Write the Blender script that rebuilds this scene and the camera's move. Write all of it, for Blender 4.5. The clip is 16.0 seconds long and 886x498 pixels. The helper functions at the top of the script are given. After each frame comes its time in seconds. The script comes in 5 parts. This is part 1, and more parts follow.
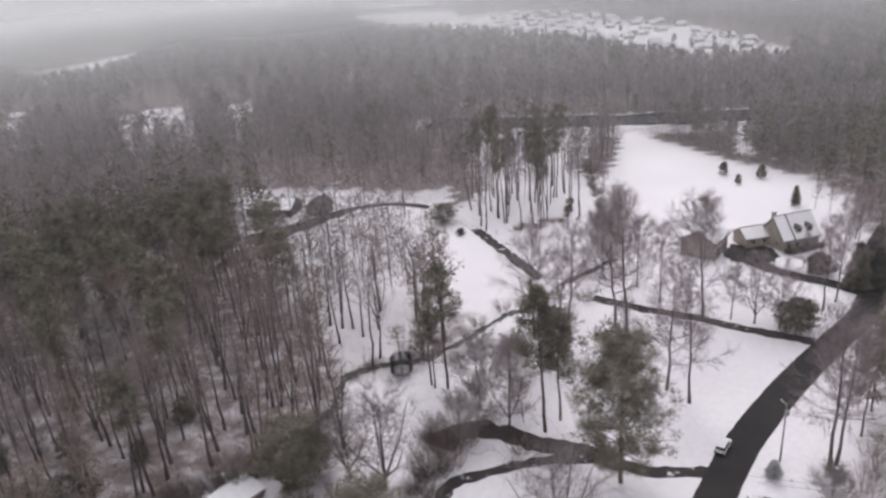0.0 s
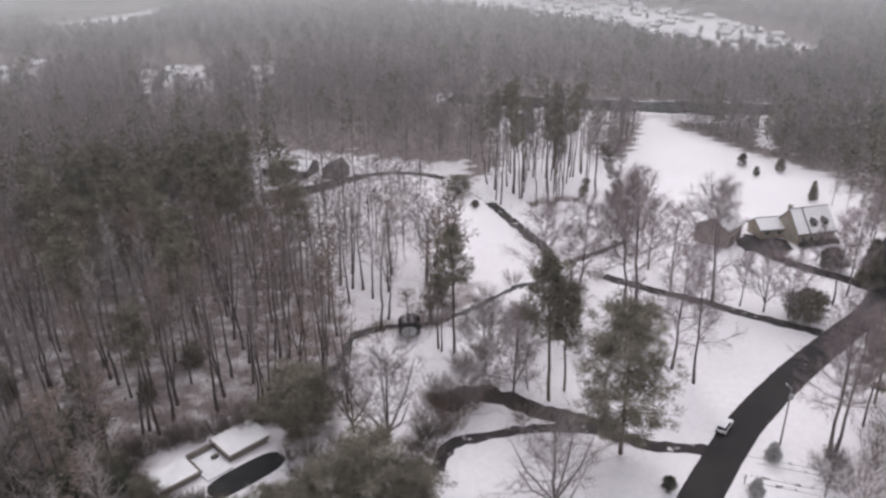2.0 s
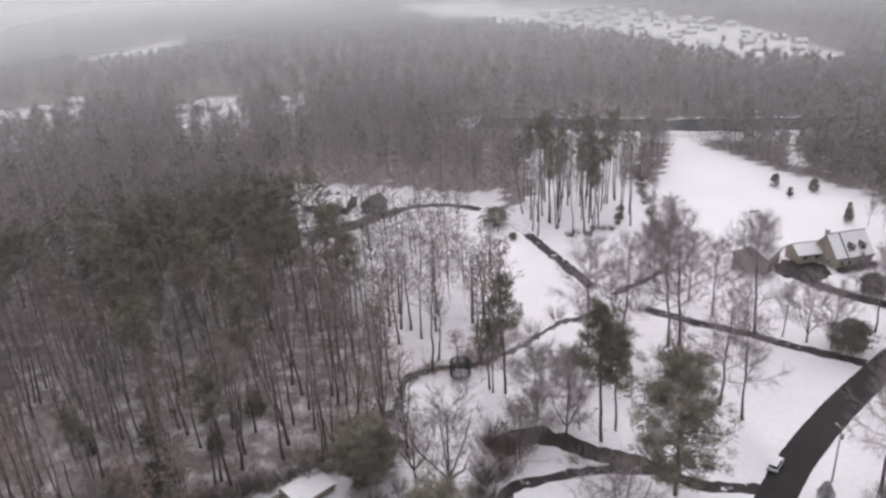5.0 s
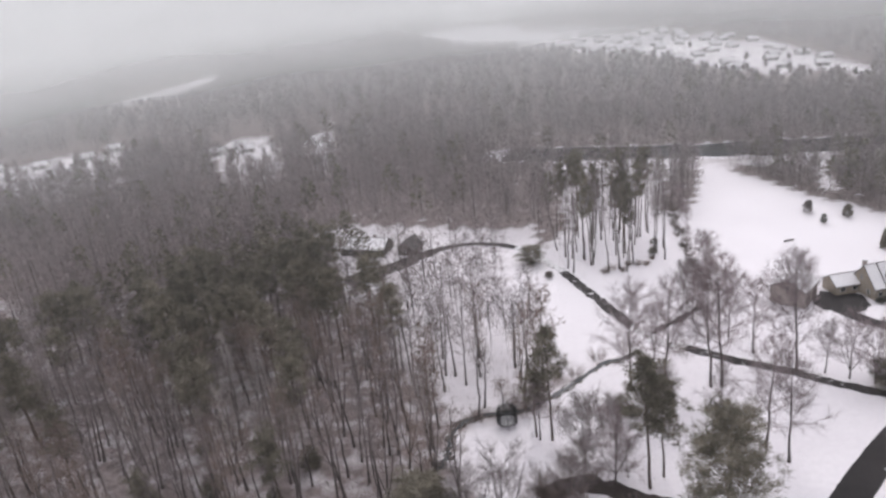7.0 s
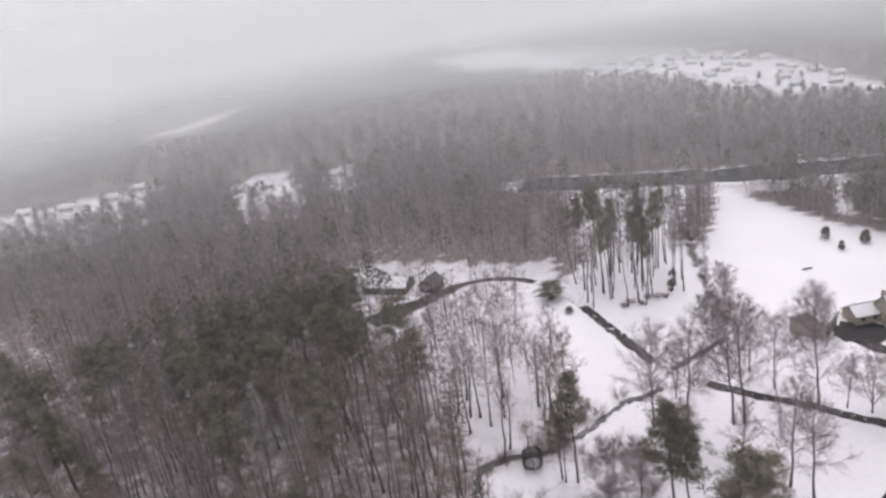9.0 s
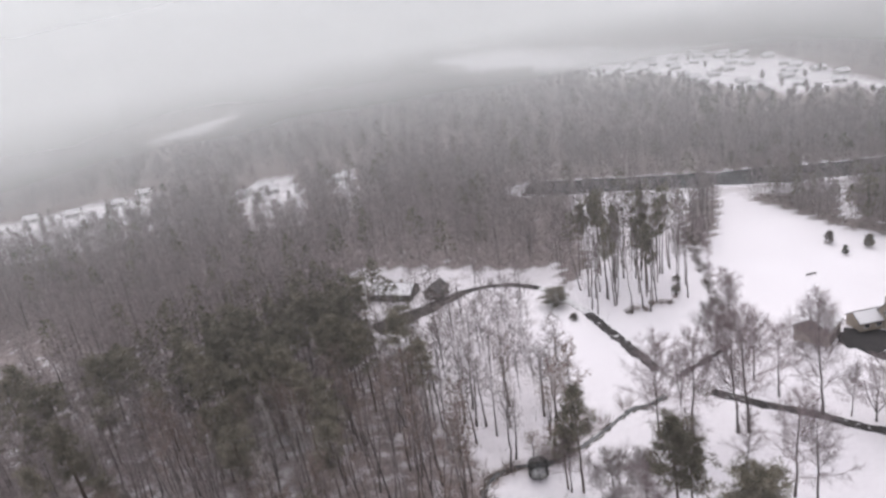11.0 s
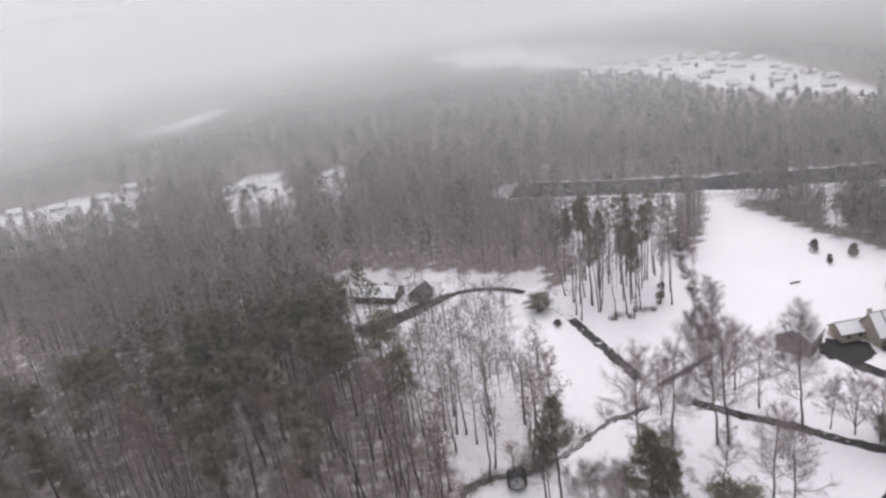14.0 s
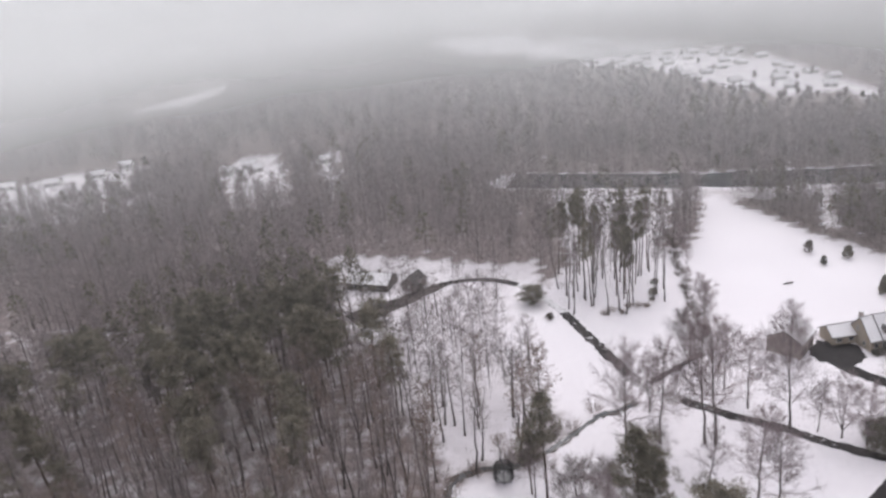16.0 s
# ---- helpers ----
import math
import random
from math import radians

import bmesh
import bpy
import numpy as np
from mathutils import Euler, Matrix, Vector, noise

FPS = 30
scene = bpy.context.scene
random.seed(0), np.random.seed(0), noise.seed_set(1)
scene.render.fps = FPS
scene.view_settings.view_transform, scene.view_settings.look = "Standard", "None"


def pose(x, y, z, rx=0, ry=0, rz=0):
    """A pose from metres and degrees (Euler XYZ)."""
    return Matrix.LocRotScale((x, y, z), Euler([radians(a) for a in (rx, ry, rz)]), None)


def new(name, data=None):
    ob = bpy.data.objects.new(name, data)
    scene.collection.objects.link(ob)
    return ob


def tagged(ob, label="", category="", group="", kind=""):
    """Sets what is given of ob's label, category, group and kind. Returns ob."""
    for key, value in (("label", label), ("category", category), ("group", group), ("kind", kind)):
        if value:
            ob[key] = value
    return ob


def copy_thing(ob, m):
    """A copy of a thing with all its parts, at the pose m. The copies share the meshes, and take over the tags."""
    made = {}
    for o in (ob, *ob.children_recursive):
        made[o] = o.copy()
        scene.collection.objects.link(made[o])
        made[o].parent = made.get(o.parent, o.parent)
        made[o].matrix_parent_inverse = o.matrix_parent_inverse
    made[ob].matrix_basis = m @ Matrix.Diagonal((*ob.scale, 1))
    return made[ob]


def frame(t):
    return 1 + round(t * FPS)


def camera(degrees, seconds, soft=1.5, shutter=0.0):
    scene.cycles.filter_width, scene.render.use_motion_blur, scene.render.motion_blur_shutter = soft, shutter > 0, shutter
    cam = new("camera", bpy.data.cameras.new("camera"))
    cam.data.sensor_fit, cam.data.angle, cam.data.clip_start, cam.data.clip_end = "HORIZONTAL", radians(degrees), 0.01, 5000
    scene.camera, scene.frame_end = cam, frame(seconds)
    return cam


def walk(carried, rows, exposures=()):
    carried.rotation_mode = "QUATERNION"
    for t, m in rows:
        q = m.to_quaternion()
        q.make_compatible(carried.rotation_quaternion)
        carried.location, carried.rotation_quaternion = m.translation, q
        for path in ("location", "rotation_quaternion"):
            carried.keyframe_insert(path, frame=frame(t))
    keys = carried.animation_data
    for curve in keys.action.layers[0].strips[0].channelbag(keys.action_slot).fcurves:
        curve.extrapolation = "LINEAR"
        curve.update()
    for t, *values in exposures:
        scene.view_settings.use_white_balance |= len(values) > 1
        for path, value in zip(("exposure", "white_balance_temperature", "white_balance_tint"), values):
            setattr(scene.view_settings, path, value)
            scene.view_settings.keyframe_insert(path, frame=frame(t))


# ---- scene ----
cam = camera(62.0, 16.0, soft=2.6)
PATH = [
    (0, pose(8.28, 4.39, 73.66, 67.53, 4.08, -4.09)),
    (0.5, pose(7.74, 2.00, 74.66, 69.27, 4.28, -2.34)),
    (1, pose(7.59, 1.81, 74.18, 68.25, 2.77, -1.85)),
    (1.5, pose(7.45, 2.40, 72.50, 67.78, 1.49, -1.98)),
    (2, pose(6.75, 2.89, 71.22, 66.15, 0.65, -2.00)),
    (2.5, pose(5.54, 2.63, 70.62, 64.95, -0.91, -1.44)),
    (3, pose(4.80, 2.48, 71.98, 64.96, 0.30, -1.40)),
    (3.5, pose(4.35, 2.70, 74.39, 65.56, 0.28, -1.23)),
    (4, pose(3.79, 2.34, 76.06, 65.91, 1.07, -1.20)),
    (6.5, pose(0.50, 0.36, 86.06, 68.03, 5.33, -0.38)),
    (7, pose(0.00, 0.00, 87.99, 68.23, 5.88, 0.00)),
    (7.5, pose(-0.32, -0.51, 90.21, 68.86, 6.94, 0.11)),
    (8, pose(-0.28, -1.14, 92.22, 69.59, 7.69, 0.32)),
    (8.5, pose(-0.01, -1.53, 93.69, 69.80, 7.80, 0.63)),
    (11, pose(0.43, -1.52, 98.07, 69.62, 8.45, 0.86)),
    (11.5, pose(0.67, -1.35, 98.88, 70.15, 8.55, 0.81)),
    (12, pose(1.01, -0.95, 99.46, 69.78, 8.34, 0.74)),
    (12.5, pose(1.57, -0.43, 99.30, 69.47, 7.93, 0.64)),
    (13, pose(2.00, 0.41, 99.07, 68.87, 7.36, 0.55)),
    (13.5, pose(2.61, 0.50, 99.16, 69.11, 7.24, 0.62)),
    (14, pose(2.75, 0.48, 99.95, 69.16, 7.50, 0.51)),
    (14.5, pose(3.10, 0.69, 100.36, 68.59, 6.52, 0.81)),
    (15, pose(3.01, 1.00, 100.53, 67.93, 6.19, 0.85)),
    (15.5, pose(3.28, 1.39, 100.72, 68.41, 6.26, 0.75)),
    (16, pose(3.20, 1.62, 100.54, 68.12, 5.68, 0.86)),
]
# a little cool and pink all along
walk(cam, PATH, [(0, 0.19, 6390, 15), (4, 0.21, 6390, 15), (7, 0.29, 6390, 15), (11, 0.34, 6390, 15), (16, 0.3, 6390, 15)])

# ---- world and light: a bright overcast winter sky ----
world = bpy.data.worlds.new("overcast")
scene.world = world
world.use_nodes = True
wn, wl = world.node_tree.nodes, world.node_tree.links
sky = wn.new("ShaderNodeTexSky")
sky.sky_type, sky.sun_disc = "NISHITA", False
sky.sun_elevation, sky.sun_rotation = radians(50), radians(10)
sky.air_density, sky.dust_density, sky.ozone_density = 1.0, 8.0, 1.0
grey, cloud = wn.new("ShaderNodeHueSaturation"), wn.new("ShaderNodeMix")
grey.inputs["Saturation"].default_value = 0.15
cloud.data_type = "RGBA"
cloud.inputs[0].default_value, cloud.inputs[7].default_value = 0.75, (6.3, 6.3, 6.45, 1)
wl.new(sky.outputs[0], grey.inputs["Color"])
wl.new(grey.outputs[0], cloud.inputs[6])
wl.new(cloud.outputs[2], wn["Background"].inputs[0])
wn["Background"].inputs[1].default_value = 0.13
sun = new("sun", bpy.data.lights.new("sun", "SUN"))
sun.data.energy, sun.data.angle, sun.data.color = 0.5, radians(25), (1.0, 0.97, 0.94)
sun.matrix_world = pose(0, 0, 200, -40, 0, -10)


# ---- materials ----
def material(name, rough=0.85):
    m = bpy.data.materials.new(name)
    m.use_nodes = True
    n = m.node_tree.nodes
    n["Principled BSDF"].inputs["Roughness"].default_value = rough
    return m, n, m.node_tree.links, n["Principled BSDF"]


def noise_ramp(n, l, scale, stops, detail=6.0, coords="Object", distort=0.0, squash=None):
    """A noise texture run through a colour ramp; returns the ramp."""
    tc, tex, ramp = n.new("ShaderNodeTexCoord"), n.new("ShaderNodeTexNoise"), n.new("ShaderNodeValToRGB")
    tex.inputs["Scale"].default_value, tex.inputs["Detail"].default_value = scale, detail
    tex.inputs["Distortion"].default_value = distort
    if squash:
        mp = n.new("ShaderNodeMapping")
        mp.inputs["Scale"].default_value = squash
        l.new(tc.outputs[coords], mp.inputs[0])
        l.new(mp.outputs[0], tex.inputs["Vector"])
    else:
        l.new(tc.outputs[coords], tex.inputs["Vector"])
    l.new(tex.outputs["Fac"], ramp.inputs[0])
    el = ramp.color_ramp.elements
    while len(el) < len(stops):
        el.new(0.5)
    for e, (p, c) in zip(el, stops):
        e.position, e.color = p, (*c, 1) if len(c) == 3 else (c[0],) * 3 + (1,)
    return ramp


def mix(n, l, fac, a, b, blend="MIX"):
    m = n.new("ShaderNodeMix")
    m.data_type, m.blend_type = "RGBA", blend
    for sock, v in ((m.inputs[0], fac), (m.inputs[6], a), (m.inputs[7], b)):
        if isinstance(v, (int, float)):
            sock.default_value = v
        elif isinstance(v, tuple):
            sock.default_value = (*v, 1)
        else:
            l.new(v, sock)
    return m.outputs[2]


def bump(n, l, b, height, strength=0.4, dist=0.1):
    bp = n.new("ShaderNodeBump")
    bp.inputs["Strength"].default_value, bp.inputs["Distance"].default_value = strength, dist
    l.new(height, bp.inputs["Height"])
    l.new(bp.outputs[0], b.inputs["Normal"])


def two_tone(name, a, b, scale, fine, rough=0.85, bumpy=0.3, spread=0.25, own=0.0, squash=None):
    """A surface that goes between two colours at two scales; own: how far one object differs from the next."""
    m, n, l, p = material(name, rough)
    big = noise_ramp(n, l, scale, [(0.35, a), (0.65, b)], squash=squash)
    small = noise_ramp(n, l, fine, [(0.3, (1 - spread,)), (0.7, (1 + spread * 0.4,))], squash=squash)
    col = mix(n, l, 1.0, big.outputs[0], small.outputs[0], "MULTIPLY")
    if own:
        info, hs = n.new("ShaderNodeObjectInfo"), n.new("ShaderNodeHueSaturation")
        mr = n.new("ShaderNodeMapRange")
        mr.inputs["To Min"].default_value, mr.inputs["To Max"].default_value = 1 - own, 1 + own
        l.new(info.outputs["Random"], mr.inputs[0])
        l.new(mr.outputs[0], hs.inputs["Value"])
        l.new(col, hs.inputs["Color"])
        col = hs.outputs[0]
    l.new(col, p.inputs["Base Color"])
    if bumpy:
        bump(n, l, p, small.outputs[0], bumpy)
    return m


ROOF_SNOW = two_tone("roof snow", (0.80, 0.79, 0.82), (0.87, 0.86, 0.88), 0.4, 3.0, 0.75, 0.2, 0.08)
BARK = two_tone("grey-brown bark", (0.088, 0.075, 0.072), (0.155, 0.134, 0.129), 0.6, 6.0, 0.95, 0.4, 0.3, 0.25)
TWIG = two_tone("bare twigs", (0.184, 0.156, 0.154), (0.268, 0.232, 0.230), 0.3, 3.0, 0.95, 0.0, 0.2, 0.2)
TWIG_DARK = two_tone("purplish grey twigs", (0.225, 0.182, 0.188), (0.32, 0.266, 0.272), 0.3, 3.0, 0.95, 0.0, 0.2, 0.2)
TWIG_BROWN = two_tone("brown twigs and leaves", (0.18, 0.138, 0.121), (0.26, 0.205, 0.183), 0.3, 3.0, 0.95, 0.0, 0.25, 0.2)
TWIG_PALE = two_tone("pale grey twigs", (0.28, 0.255, 0.25), (0.38, 0.345, 0.335), 0.3, 3.0, 0.95, 0.0, 0.2, 0.2)
PINE_BARK = two_tone("pine bark", (0.09, 0.07, 0.06), (0.16, 0.125, 0.105), 0.5, 5.0, 0.95, 0.4, 0.3, 0.2)
NEEDLE = two_tone("pine needles", (0.134, 0.120, 0.094), (0.272, 0.248, 0.196), 0.5, 2.5, 0.9, 0.0, 0.3, 0.2)
CEDAR = two_tone("dark evergreen foliage", (0.072, 0.074, 0.060), (0.140, 0.140, 0.108), 0.7, 3.0, 0.9, 0.0, 0.3, 0.2)
BRUSH = two_tone("leafless brush", (0.128, 0.106, 0.096), (0.205, 0.172, 0.154), 0.4, 2.0, 0.95, 0.0, 0.3, 0.2)
DUSTED = two_tone("snow-dusted box leaves", (0.30, 0.30, 0.29), (0.62, 0.61, 0.61), 1.2, 5.0, 0.9, 0.0, 0.3, 0.1)
WATER, wa_n, wa_l, wa_p = material("dark river water", 0.12)
wr = noise_ramp(wa_n, wa_l, 0.05, [(0.3, (0.028, 0.030, 0.034)), (0.7, (0.06, 0.062, 0.068))])
wa_l.new(wr.outputs[0], wa_p.inputs["Base Color"])
bump(wa_n, wa_l, wa_p, noise_ramp(wa_n, wa_l, 0.8, [(0.2, (0.0,)), (0.8, (1.0,))]).outputs[0], 0.3, 0.05)
POOL_COVER = two_tone("dark pool cover", (0.018, 0.020, 0.021), (0.030, 0.032, 0.032), 0.3, 2.0, 0.95, 0.1, 0.2)
TAN_WALL = two_tone("tan siding", (0.34, 0.292, 0.238), (0.44, 0.382, 0.315), 0.5, 4.0, 0.85, 0.2, 0.15)
BRICK_WALL = two_tone("brown brick", (0.35, 0.302, 0.28), (0.45, 0.392, 0.365), 0.6, 5.0, 0.9, 0.3, 0.2)
DARK_WALL = two_tone("weathered dark boards", (0.10, 0.085, 0.078), (0.16, 0.14, 0.13), 0.5, 5.0, 0.9, 0.3, 0.2)
SHINGLE = two_tone("dark shingles", (0.07, 0.065, 0.065), (0.13, 0.12, 0.118), 0.5, 5.0, 0.9, 0.3, 0.25)
TRIM = two_tone("grey-brown trim boards", (0.16, 0.135, 0.122), (0.23, 0.20, 0.18), 0.6, 4.0, 0.8, 0.1, 0.15)
WHITE_TRIM = two_tone("white painted trim", (0.66, 0.65, 0.64), (0.76, 0.75, 0.74), 0.6, 4.0, 0.6, 0.1, 0.1)
METAL = two_tone("galvanised metal", (0.30, 0.30, 0.31), (0.40, 0.40, 0.41), 1.0, 6.0, 0.5, 0.1, 0.15)
POLE_WOOD = two_tone("weathered pole wood", (0.20, 0.18, 0.165), (0.30, 0.27, 0.25), 1.0, 8.0, 0.9, 0.2, 0.2)
PAINT = two_tone("silver-white car paint", (0.55, 0.55, 0.56), (0.62, 0.62, 0.63), 0.5, 3.0, 0.3, 0.0, 0.05)
RUBBER = two_tone("tyre rubber", (0.02, 0.02, 0.02), (0.035, 0.035, 0.035), 1.0, 8.0, 0.9, 0.1, 0.2)
ROCK = two_tone("grey stone", (0.20, 0.19, 0.185), (0.32, 0.31, 0.30), 0.8, 5.0, 0.9, 0.4, 0.25)
GLASS, gl_n, gl_l, gl_p = material("dark window glass", 0.08)
gl_p.inputs["Base Color"].default_value = (0.03, 0.035, 0.04, 1)
gl_p.inputs["Specular IOR Level"].default_value = 0.6


def patched(name, dark, pale, cover, scale, squash=None):
    """Wet tarmac or soil with snow left lying on it; cover: how much of it the snow hides."""
    m, n, l, p = material(name, 0.85)
    p.inputs["Specular IOR Level"].default_value = 0.25
    base = noise_ramp(n, l, 0.15, [(0.3, dark), (0.7, pale)])
    grain = noise_ramp(n, l, 4.0, [(0.3, (0.8,)), (0.7, (1.1,))])
    col = mix(n, l, 1.0, base.outputs[0], grain.outputs[0], "MULTIPLY")
    left = noise_ramp(n, l, scale, [(1 - cover - 0.07, (0.0,)), (1 - cover + 0.06, (1.0,))], 8.0, squash=squash)
    l.new(mix(n, l, left.outputs[0], col, (0.8, 0.79, 0.81)), p.inputs["Base Color"])
    bump(n, l, p, grain.outputs[0], 0.3)
    return m


TARMAC = patched("wet tarmac", (0.022, 0.020, 0.021), (0.040, 0.036, 0.037), 0.22, 0.9)
DRIVE = patched("driveway with snow left on it", (0.034, 0.030, 0.031), (0.065, 0.058, 0.058), 0.33, 0.6)
YARD_DIRT = patched("dark trodden gravel", (0.042, 0.035, 0.033), (0.080, 0.068, 0.063), 0.24, 0.6)
BANK = patched("muddy bank with leaves", (0.040, 0.032, 0.029), (0.080, 0.065, 0.058), 0.40, 0.7)
TRACKS = patched("snowy track with wheel marks", (0.09, 0.08, 0.08), (0.14, 0.13, 0.13), 0.58, 0.8)


def ground_material():
    """Snow; where the woods stand, fallen leaves and brush show through it."""
    m, n, l, p = material("snow and leaf litter", 0.8)
    at = n.new("ShaderNodeAttribute")
    at.attribute_name = "litter"
    white = noise_ramp(n, l, 0.03, [(0.35, (0.80, 0.77, 0.805)), (0.65, (0.865, 0.835, 0.87))])
    dints = noise_ramp(n, l, 0.9, [(0.3, (0.93,)), (0.7, (1.02,))], 8.0)
    snow = mix(n, l, 1.0, white.outputs[0], dints.outputs[0], "MULTIPLY")
    leaf = noise_ramp(n, l, 0.5, [(0.3, (0.155, 0.125, 0.121)), (0.7, (0.31, 0.262, 0.258))])
    speck = noise_ramp(n, l, 0.22, [(0.26, (0.25,)), (0.62, (1.0,))], 6.0)
    ms = n.new("ShaderNodeMath")
    ms.operation = "MULTIPLY"
    ms.use_clamp = True
    l.new(at.outputs["Fac"], ms.inputs[0])
    l.new(speck.outputs[0], ms.inputs[1])
    l.new(mix(n, l, ms.outputs[0], snow, leaf.outputs[0]), p.inputs["Base Color"])
    bump(n, l, p, dints.outputs[0], 0.5, 0.3)
    return m


GROUND = ground_material()


# ---- mesh helpers ----
def mesh_object(name, verts, faces, mat, parent=None, label="", smooth=False):
    me = bpy.data.meshes.new(name)
    me.from_pydata(np.asarray(verts, float).tolist(), [], faces.tolist() if isinstance(faces, np.ndarray) else [tuple(f) for f in faces])
    me.materials.append(mat)
    if smooth:
        me.shade_smooth()
    ob = new(name, me)
    ob.parent = parent
    if label:
        ob["label"] = label
    return ob


def part(name, bm, mat, parent, label=""):
    me = bpy.data.meshes.new(name)
    bm.normal_update()
    bm.to_mesh(me)
    bm.free()
    me.materials.append(mat)
    ob = new(name, me)
    ob.parent = parent
    if label:
        ob["label"] = label
    return ob


def base(name, m, label, category, group="", kind=""):
    ob = new(name)
    ob.matrix_basis = m
    return tagged(ob, label, category, group, kind)


def box(bm, x0, y0, z0, x1, y1, z1, bevel=0.0):
    made = bmesh.ops.create_cube(bm, size=1.0, matrix=Matrix.LocRotScale(((x0 + x1) / 2, (y0 + y1) / 2, (z0 + z1) / 2), None, (x1 - x0, y1 - y0, z1 - z0)))
    if bevel:
        edges = list({e for v in made["verts"] for e in v.link_edges})
        bmesh.ops.bevel(bm, geom=edges, offset=bevel, segments=2, affect="EDGES", profile=0.5)
    return bm


def boxed(*a, **k):
    return box(bmesh.new(), *a, **k)


def prism(bm, outline, axis_from, axis_to):
    """A solid with an outline of (x, z) points, drawn from y = axis_from to axis_to."""
    a = [bm.verts.new((x, axis_from, z)) for x, z in outline]
    b = [bm.verts.new((x, axis_to, z)) for x, z in outline]
    bm.faces.new(a)
    bm.faces.new(b[::-1])
    for i in range(len(a)):
        j = (i + 1) % len(a)
        bm.faces.new((a[j], a[i], b[i], b[j]))
    bmesh.ops.recalc_face_normals(bm, faces=bm.faces)
    return bm


def tubes(segs, sides):
    """Tapered tubes: rows of p0, p1 and the radius at each end."""
    segs = [(np.array(a, float), np.array(b, float), r, s) for a, b, r, s in segs]
    verts, faces = [], []
    for a, b, r, s in segs:
        d = b - a
        d /= np.linalg.norm(d) + 1e-9
        u = np.cross(d, (0.31, 0.9, 0.17))
        u /= np.linalg.norm(u) + 1e-9
        w = np.cross(d, u)
        k = len(verts)
        for p, q in ((a, r), (b, s)):
            for i in range(sides):
                an = 2 * math.pi * i / sides
                verts.append(p + q * (math.cos(an) * u + math.sin(an) * w))
        for i in range(sides):
            j = (i + 1) % sides
            faces.append((k + i, k + j, k + sides + j, k + sides + i))
    return verts, faces


def spikes(rows, verts, faces):
    """Thin three-sided points: rows of p0, p1 and the radius at the foot."""
    for a, b, r in rows:
        k = len(verts)
        d = b - a
        u = np.cross(d, (0.3, 0.2, 0.9))
        u /= np.linalg.norm(u) + 1e-9
        w = np.cross(d, u)
        w /= np.linalg.norm(w) + 1e-9
        verts += [a + r * u, a + r * (-0.5 * u + 0.87 * w), a + r * (-0.5 * u - 0.87 * w), b]
        faces += [(k, k + 1, k + 3), (k + 1, k + 2, k + 3), (k + 2, k, k + 3)]


def unit(v):
    return v / (np.linalg.norm(v) + 1e-9)


def trunk_line(rng, h, wobble, n=8):
    pts, off = [], np.zeros(2)
    for i in range(n + 1):
        pts.append(np.array([off[0], off[1], h * i / n - (0.3 if i == 0 else 0)]))
        off = off + rng.normal(0, wobble, 2)
    return pts


def along(pts, h, z):
    i = min(max(int(z / h * (len(pts) - 1)), 0), len(pts) - 2)
    f = (z - pts[i][2]) / (pts[i + 1][2] - pts[i][2])
    return pts[i] * (1 - f) + pts[i + 1] * f


